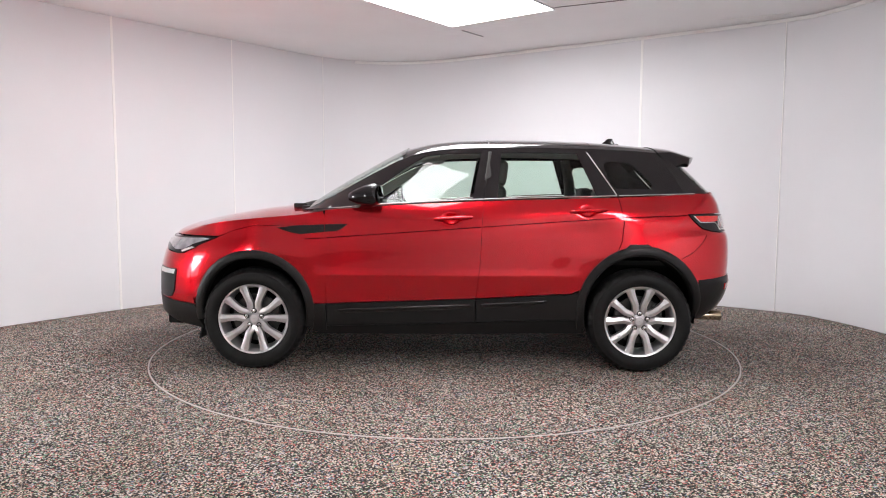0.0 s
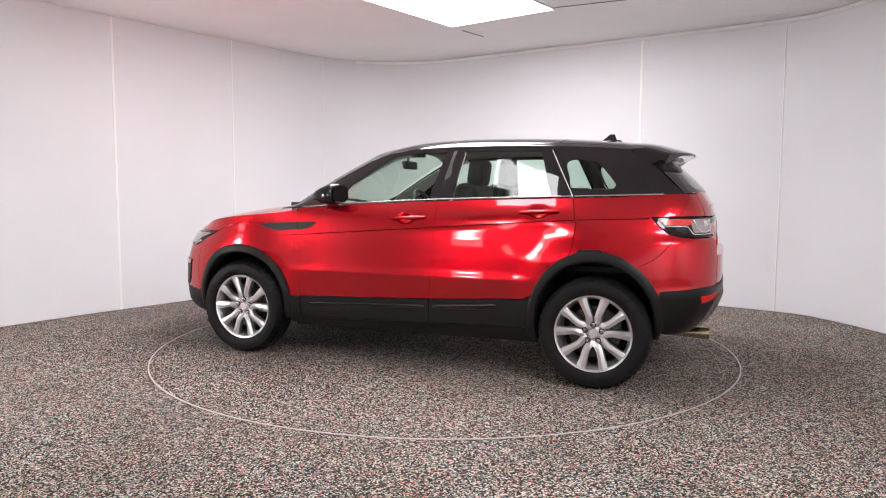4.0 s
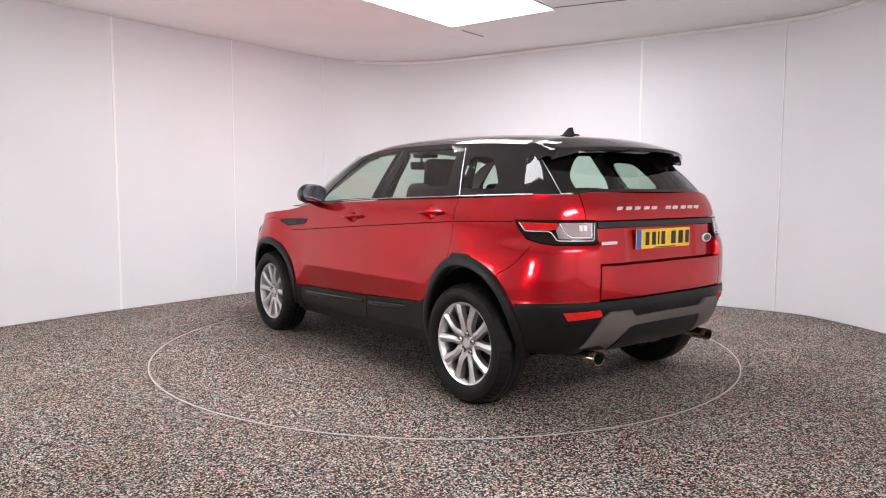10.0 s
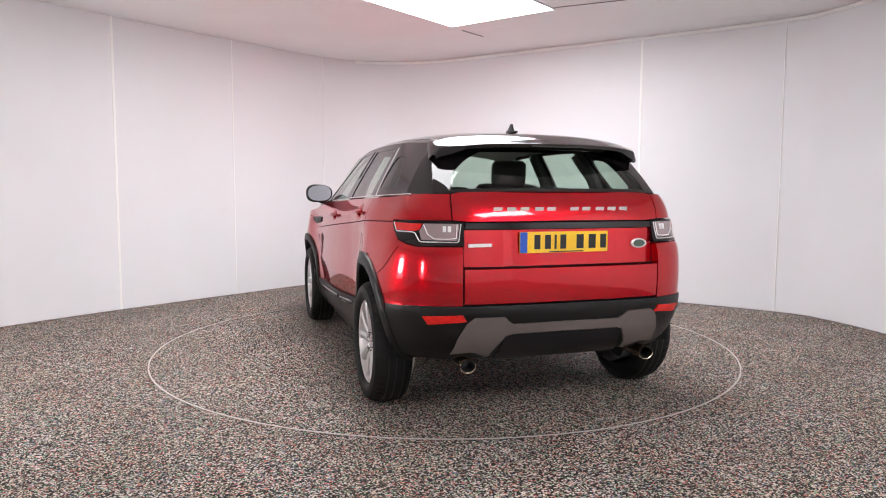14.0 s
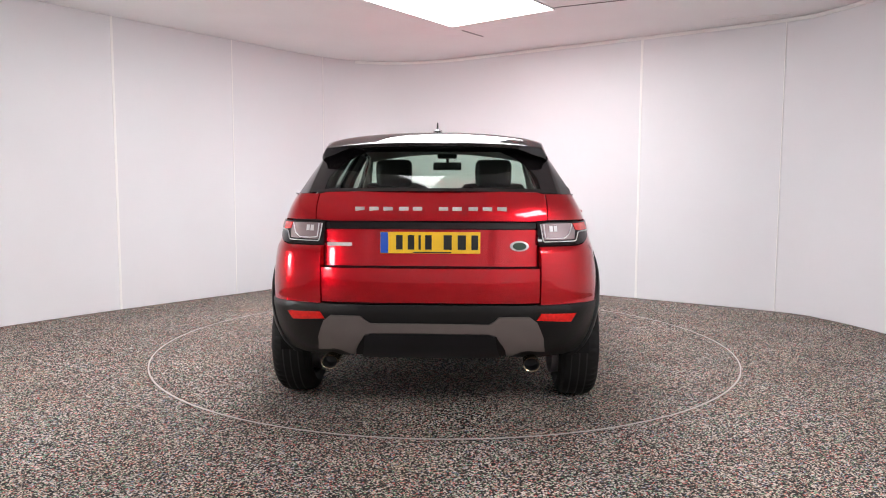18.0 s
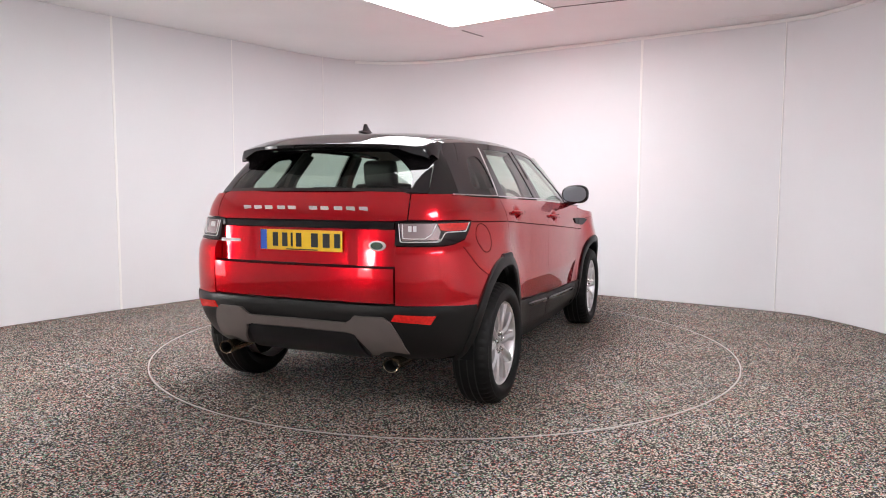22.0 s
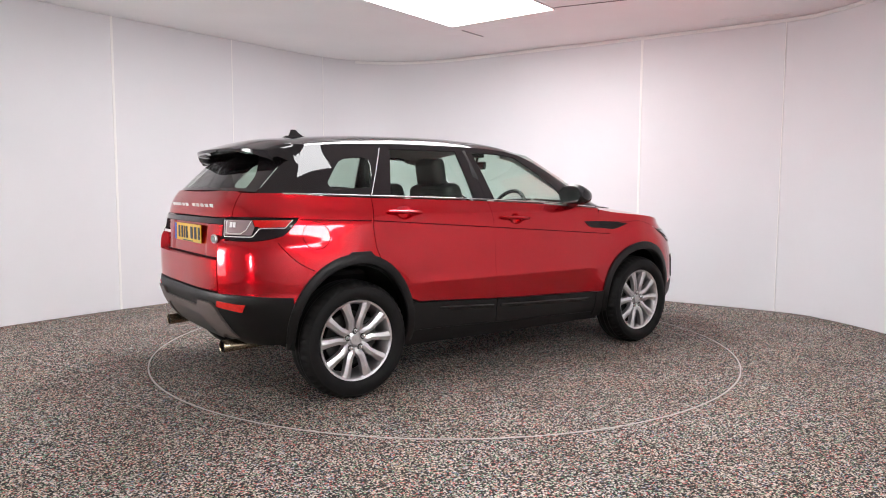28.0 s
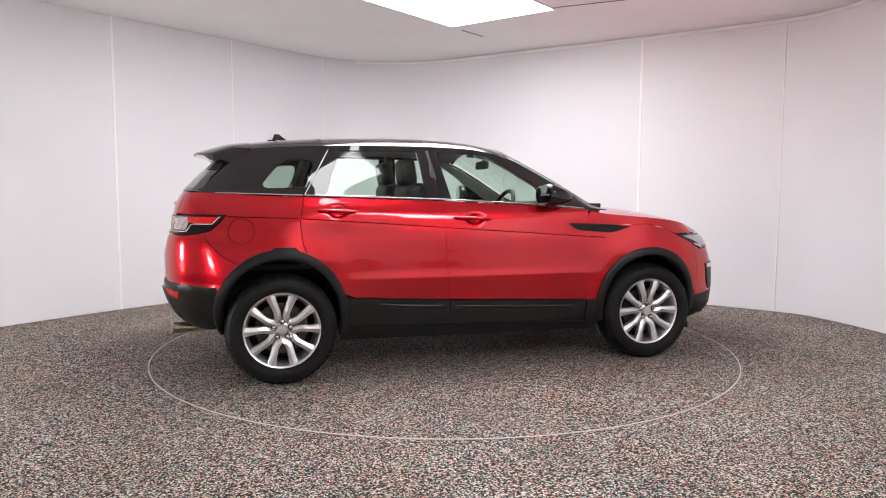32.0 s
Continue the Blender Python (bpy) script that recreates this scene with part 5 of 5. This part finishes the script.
def build_wheels():
    def wheel(cx, side):
        w = bmesh.new()
        # barrel and lip; the outer face looks along +y before placing
        lathe(w, [(0.232, -0.17), (0.218, -0.10), (0.212, 0.0), (0.222, 0.045), (0.232, 0.062), (0.243, 0.066), (0.246, 0.058), (0.246, 0.04)], 56, "y")
        bmesh.ops.recalc_face_normals(w, faces=w.faces)
        ob = part("wheel", w, M["alloy"], car, "silver alloy wheel with ten spokes")
        t = bmesh.new()
        lathe(t, [(0.240, 0.05), (0.247, 0.068), (0.256, 0.079), (0.266, 0.085), (0.278, 0.0885), (0.290, 0.090), (0.302, 0.0885), (0.314, 0.085), (0.320, 0.0835), (0.323, 0.084), (0.331, 0.077), (0.339, 0.067), (0.348, 0.055), (0.3535, 0.03), (0.3545, 0.0), (0.3535, -0.08), (0.348, -0.105), (0.33, -0.125), (0.29, -0.14), (0.25, -0.12), (0.235, -0.1)], 144, "y")
        for v in t.verts:
            rad, turn = math.hypot(v.co.x, v.co.z), math.atan2(v.co.z, v.co.x)
            if rad > 0.335 and v.co.y > 0.02 and round(turn / (2 * math.pi) * 144) % 3 == 0:
                v.co.x, v.co.z = v.co.x * (rad - 0.006) / rad, v.co.z * (rad - 0.006) / rad
        bmesh.ops.recalc_face_normals(t, faces=t.faces)
        ty = part("tyre", t, M["tyre"], ob, "black road tyre", smooth=25)
        g = bmesh.new()
        for y0 in (-0.075, -0.03, 0.012):
            lathe(g, [(0.3552, y0 - 0.004), (0.3556, y0), (0.3552, y0 + 0.004)], 72, "y")
        part("tread_groove", g, M["ink"], ty)
        d = bmesh.new()
        lathe(d, [(0.05, -0.02), (0.165, -0.02), (0.165, -0.045), (0.05, -0.045)], 40, "y")
        bmesh.ops.recalc_face_normals(d, faces=d.faces)
        part("brake_disc", d, M["disc"], ob, "steel brake disc")
        bk = bmesh.new()
        lathe(bk, [(0.215, -0.09), (0.001, -0.09)], 40, "y")
        part("drum_back", bk, M["dark"], ob)
        c = bmesh.new()
        box(c, -0.13, -0.03, 0.03, 0.07, 0.06, 0.16, bevel=0.01)
        part("brake_caliper", c, M["disc"], ob)
        for k in range(5):
            for sg in (-1, 1):
                s = bmesh.new()
                rows = []
                base = radians(270 + 72 * k)
                for r, dx, wd, y, th in ((0.050, 0.012, 0.013, 0.030, 0.03), (0.066, 0.018, 0.016, 0.040, 0.032), (0.082, 0.024, 0.0175, 0.046, 0.034), (0.098, 0.034, 0.0175, 0.050, 0.035), (0.118, 0.043, 0.0165, 0.053, 0.035),
                                         (0.145, 0.050, 0.017, 0.055, 0.035), (0.18, 0.058, 0.0185, 0.057, 0.034), (0.212, 0.066, 0.0225, 0.058, 0.030), (0.240, 0.073, 0.028, 0.058, 0.022)):
                    da = math.degrees(math.asin(dx / r))
                    a = base + sg * radians(da)
                    p = Vector((r * math.cos(a), 0, r * math.sin(a)))
                    u = Vector((-math.sin(a), 0, math.cos(a)))
                    e, wd = 0.003, wd + 0.0042
                    rows.append([s.verts.new(p + u * du + Vector((0, dy, 0))) for du, dy in ((-wd - 0.003, y - th), (-wd, y - e), (-wd + e, y - 0.0015), (0, y + 0.0045), (wd - e, y - 0.0015), (wd, y - e), (wd + 0.003, y - th))])
                for p, q in zip(rows, rows[1:]):
                    for i in range(6):
                        s.faces.new((p[i], p[i + 1], q[i + 1], q[i]))
                s.faces.new(rows[0][::-1])
                s.faces.new(rows[-1])
                bmesh.ops.recalc_face_normals(s, faces=s.faces)
                part("spoke", s, M["alloy"], ob, smooth=20)
        h = bmesh.new()
        lathe(h, [(0.001, 0.044), (0.028, 0.043), (0.031, 0.040), (0.033, 0.034), (0.040, 0.030), (0.060, 0.026), (0.070, 0.020), (0.074, -0.02)], 36, "y")
        bmesh.ops.recalc_face_normals(h, faces=h.faces)
        part("hub_cap", h, M["alloy"], ob, "plain silver hub cap")
        for k in range(5):
            a = radians(90 + 72 * k)
            n = bmesh.new()
            lathe(n, [(0.001, 0.055), (0.010, 0.054), (0.013, 0.049), (0.013, 0.02)], 12, "y")
            bmesh.ops.recalc_face_normals(n, faces=n.faces)
            bmesh.ops.translate(n, vec=(0.056 * math.cos(a), 0, 0.056 * math.sin(a)), verts=n.verts)
            part("wheel_nut", n, M["chrome"], ob)
            # flat dark ring: the shade of the nut's recess put into colour
            q = bmesh.new()
            lathe(q, [(0.0195, 0.040), (0.013, 0.041)], 16, "y")
            bmesh.ops.translate(q, vec=(0.056 * math.cos(a), 0, 0.056 * math.sin(a)), verts=q.verts)
            part("nut_shade_ring", q, M["disc"], ob)
        # valve and balance weights
        v = bmesh.new()
        tube(v, [(0.20, 0.02, -0.02), (0.195, 0.05, -0.02)], 0.004, 6)
        part("valve", v, M["ink"], ob)
        ob.matrix_local = Matrix.Translation((cx, side * 0.865, HUB_Z)) @ (Matrix() if side > 0 else pose(0, 0, 0, 0, 0, 180))
        return ob
    for cx in (AXLE, -AXLE):
        for side in (1, -1):
            wheel(cx, side)


def build_underbody():
    bm = bmesh.new()
    box(bm, 0, 0, 0.285, 1.80, 1.30, 0.15, bevel=0.02)
    box(bm, 0, 0, 0.30, 1.80, 1.68, 0.09, bevel=0.02)
    box(bm, 1.45, 0, 0.33, 1.25, 1.15, 0.16, bevel=0.02)
    box(bm, -1.35, 0, 0.40, 0.95, 1.10, 0.12, bevel=0.02)
    part("underbody", bm, M["dark"], car, "black underbody")
    for cx in (AXLE, -AXLE):
        def liner(cx=cx):
            bm = bmesh.new()
            rows = []
            for k in range(19):
                a = radians(-10 + 200 * k / 18)
                rows.append([bm.verts.new((cx + 0.385 * math.cos(a), y, 0.40 + 0.385 * 1.065 * math.sin(a))) for y in (0.55, 0.88)])
            for p, q in zip(rows, rows[1:]):
                bm.faces.new((p[0], p[1], q[1], q[0]))
            c = bm.verts.new((cx, 0.55, 0.40))
            for p, q in zip(rows, rows[1:]):
                bm.faces.new((p[0], q[0], c))
            return bm
        pair("arch_liner", liner, M["dark"], car)
    def deflector():
        bm = bmesh.new()
        box(bm, 1.735, 0.70, 0.235, 0.012, 0.26, 0.09, pose(0, 0, 0, 0, -12, 0), bevel=0.004)
        return bm
    pair("air_deflector", deflector, M["clad"], car, "small black flap ahead of the wheel")
    # inner skin that closes the gaps behind the outer panels
    inner = [(X(0.9), 0.30), (X(0.9), 1.06), (X(0.4), 1.10), (X(-0.9), 1.14), (RY(0.75), 1.14), (RY(0.5), 1.14), (S_REAR, 1.14), (S_REAR, 0.40), (RY(0.6), 0.42), (X(-1.77), 0.45)] + arc(RA, 0.40, 0.40, 170, 10, 12) + [(X(-0.9), 0.30)]
    part("inner_shell", mirror_bm(panel_bm(inner, lambda s, z, off=0: shell(s, z, off - 0.032 - 0.055 * ease(-2.1, -2.35, s)), step=0.12, stepz=0.1, thick=0.02, gap=0)), M["trim"], car)
    finn = [(X(0.9), 0.46), (X(0.9), 1.0), (X(1.6), 0.90), (FY(0.6), 0.86), (S_FRONT, 0.86), (S_FRONT, 0.30), (FY(0.6), 0.30), (X(1.78), 0.45)] + arc(FA, 0.40, 0.40, 10, 170, 12)
    part("front_shell", mirror_bm(panel_bm(finn, lambda s, z, off=0: shell(s, z, off - 0.035), step=0.12, stepz=0.1, thick=0.02, gap=0)), M["dark"], car)
    bm = bmesh.new()
    box(bm, -1.30, 0, 0.72, 0.9, 1.2, 0.03)
    part("boot_floor", bm, M["trim"], car)


def build_cabin():
    def seat(cx, cy, name="front_seat"):
        bm = bmesh.new()
        box(bm, cx + 0.05, cy, 0.62, 0.52, 0.50, 0.20, bevel=0.06)
        s = part(name, bm, M["leather"], car, "black leather seat", smooth=50)
        bm = bmesh.new()
        box(bm, cx - 0.27, cy, 0.98, 0.17, 0.50, 0.64, pose(0, 0, 0, 0, -14, 0), bevel=0.08)
        part("seat_back", bm, M["leather"], s, smooth=50)
        bm = bmesh.new()
        box(bm, cx - 0.37, cy, 1.37, 0.11, 0.27, 0.20, pose(0, 0, 0, 0, -8, 0), bevel=0.053)
        part("headrest", bm, M["leather"], s, smooth=50)
        bm = bmesh.new()
        for dy in (-0.06, 0.06):
            tube(bm, [(cx - 0.345, cy + dy, 1.22), (cx - 0.365, cy + dy, 1.34)], 0.007, 6)
        part("headrest_post", bm, M["chrome"], s)
    seat(-0.02, 0.37)
    seat(-0.02, -0.37)
    bm = bmesh.new()
    box(bm, -0.75, 0, 0.64, 0.50, 1.22, 0.20, bevel=0.06)
    s = part("rear_seat", bm, M["leather"], car, "black leather rear bench", smooth=50)
    bm = bmesh.new()
    box(bm, -1.06, 0, 0.94, 0.15, 1.22, 0.52, pose(0, 0, 0, 0, -18, 0), bevel=0.05)
    part("seat_back", bm, M["leather"], s, smooth=50)
    for cy in (-0.36, 0.36):
        bm = bmesh.new()
        box(bm, -1.15, cy, 1.195, 0.10, 0.28, 0.14, pose(0, 0, 0, 0, -10, 0), bevel=0.048)
        part("headrest", bm, M["leather"], s, smooth=50)
    bm = bmesh.new()
    box(bm, 0.66, 0, 0.98, 0.42, 1.46, 0.22, bevel=0.06)
    dash = part("dashboard", bm, M["trim"], car, "black dashboard", smooth=50)
    bm = bmesh.new()
    box(bm, 0.52, -0.37, 1.115, 0.20, 0.34, 0.09, bevel=0.03)
    part("instrument_hood", bm, M["trim"], dash, smooth=50)
    # right-hand drive
    bm = bmesh.new()
    pts = [Vector((0.0, 0.185 * math.cos(k * math.pi / 18), 0.185 * math.sin(k * math.pi / 18))) for k in range(37)]
    m = Matrix.Translation((0.36, -0.37, 1.07)) @ pose(0, 0, 0, 0, 24, 0)
    tube(bm, [m @ p for p in pts], 0.016, 8)
    wheel = part("steering_wheel", bm, M["trim"], car, "black leather steering wheel", smooth=60)
    bm = bmesh.new()
    box(bm, 0, 0, 0, 0.05, 0.15, 0.13, bevel=0.02)
    box(bm, 0, 0, 0.01, 0.02, 0.34, 0.035, bevel=0.006)
    box(bm, 0, 0, -0.10, 0.02, 0.03, 0.14, bevel=0.006)
    bmesh.ops.transform(bm, matrix=m, verts=bm.verts)
    part("wheel_boss", bm, M["trim"], wheel, smooth=50)
    bm = bmesh.new()
    tube(bm, [m @ Vector((0, 0, 0)), m @ Vector((0.22, 0, -0.02))], 0.035, 10)
    part("column", bm, M["trim"], wheel)
    bm = bmesh.new()
    box(bm, 0.34, 0, 1.445, 0.03, 0.24, 0.065, pose(0, 0, 0, 0, 10, 0), bevel=0.012)
    tube(bm, [(0.35, 0, 1.46), (0.36, 0, 1.53)], 0.012, 8)
    box(bm, 0.30, 0, 1.53, 0.14, 0.16, 0.04, bevel=0.012)
    part("interior_mirror", bm, M["trim"], car, "black interior mirror")
    bm = bmesh.new()
    box(bm, 0.1, 0, 0.62, 0.9, 0.20, 0.30, bevel=0.04)
    part("centre_console", bm, M["trim"], car)

    def pillar():
        bm = bmesh.new()
        tube(bm, [(-0.25, 0.80, 1.12), (-0.29, 0.72, 1.33), (-0.31, 0.62, 1.50)], [0.05, 0.045, 0.04], 8)
        return bm
    pair("pillar_trim", pillar, M["trim"], car, "dark pillar trim")

    inner_pillar = [(0.93, belt(0.93) + 0.01), (0.80, 1.195), (0.55, 1.335), (0.35, 1.442), (0.2, 1.50), (0.05, 1.525), (0.05, 1.50), (0.17, 1.475), (0.32, 1.385), (0.50, 1.27), (0.70, 1.15), (0.74, belt(0.74) + 0.01)]
    pair("pillar_lining", lambda: panel_bm(inner_pillar, lambda x, z, off=0: cabin(x, z, off - 0.03), step=0.1, stepz=0.06, thick=0.012, gap=0), M["liner"], car, "pale grey windscreen pillar lining")

    def rear_trim():
        bm = bmesh.new()
        tube(bm, [(-1.10, 0.78, 1.12), (-1.08, 0.70, 1.33), (-1.02, 0.60, 1.49)], [0.05, 0.045, 0.04], 8)
        return bm
    pair("pillar_trim", rear_trim, M["trim"], car, "dark pillar trim")

    def card():
        return panel_bm([(X(0.80), 0.5), (X(0.80), 1.09), (X(-0.2), 1.16), (X(-1.1), 1.19), (X(-1.1), 0.8), (X(-0.8), 0.5)], lambda s, z, off=0: shell(s, z, off - 0.065), step=0.2, stepz=0.1, thick=0.02, gap=0)
    pair("door_card", card, M["trim"], car)
    bm = bmesh.new()
    box(bm, -1.50, 0, 1.165, 0.62, 1.24, 0.02, bevel=0.006)
    part("parcel_shelf", bm, M["trim"], car)


sides = build_sides()
build_cladding(sides)
build_details(sides)
build_tail()
build_front()
build_hood()
build_roof()
build_glasshouse(sides)
build_mirrors(sides)
build_wheels()
build_underbody()
build_cabin()


# ---------------------------------------------------------------- movement
def motions():
    """Turntable and car turn together at a steady pace."""
    times = [0.5 * k for k in range(65)]
    walk(turntable, [(t, pose(0, 0, 0, 0, 0, heading(t))) for t in times])
    walk(car, [(t, pose(0, 0, 0, 0, 0, heading(t)) @ pose(*CAR_AT)) for t in times])


motions()
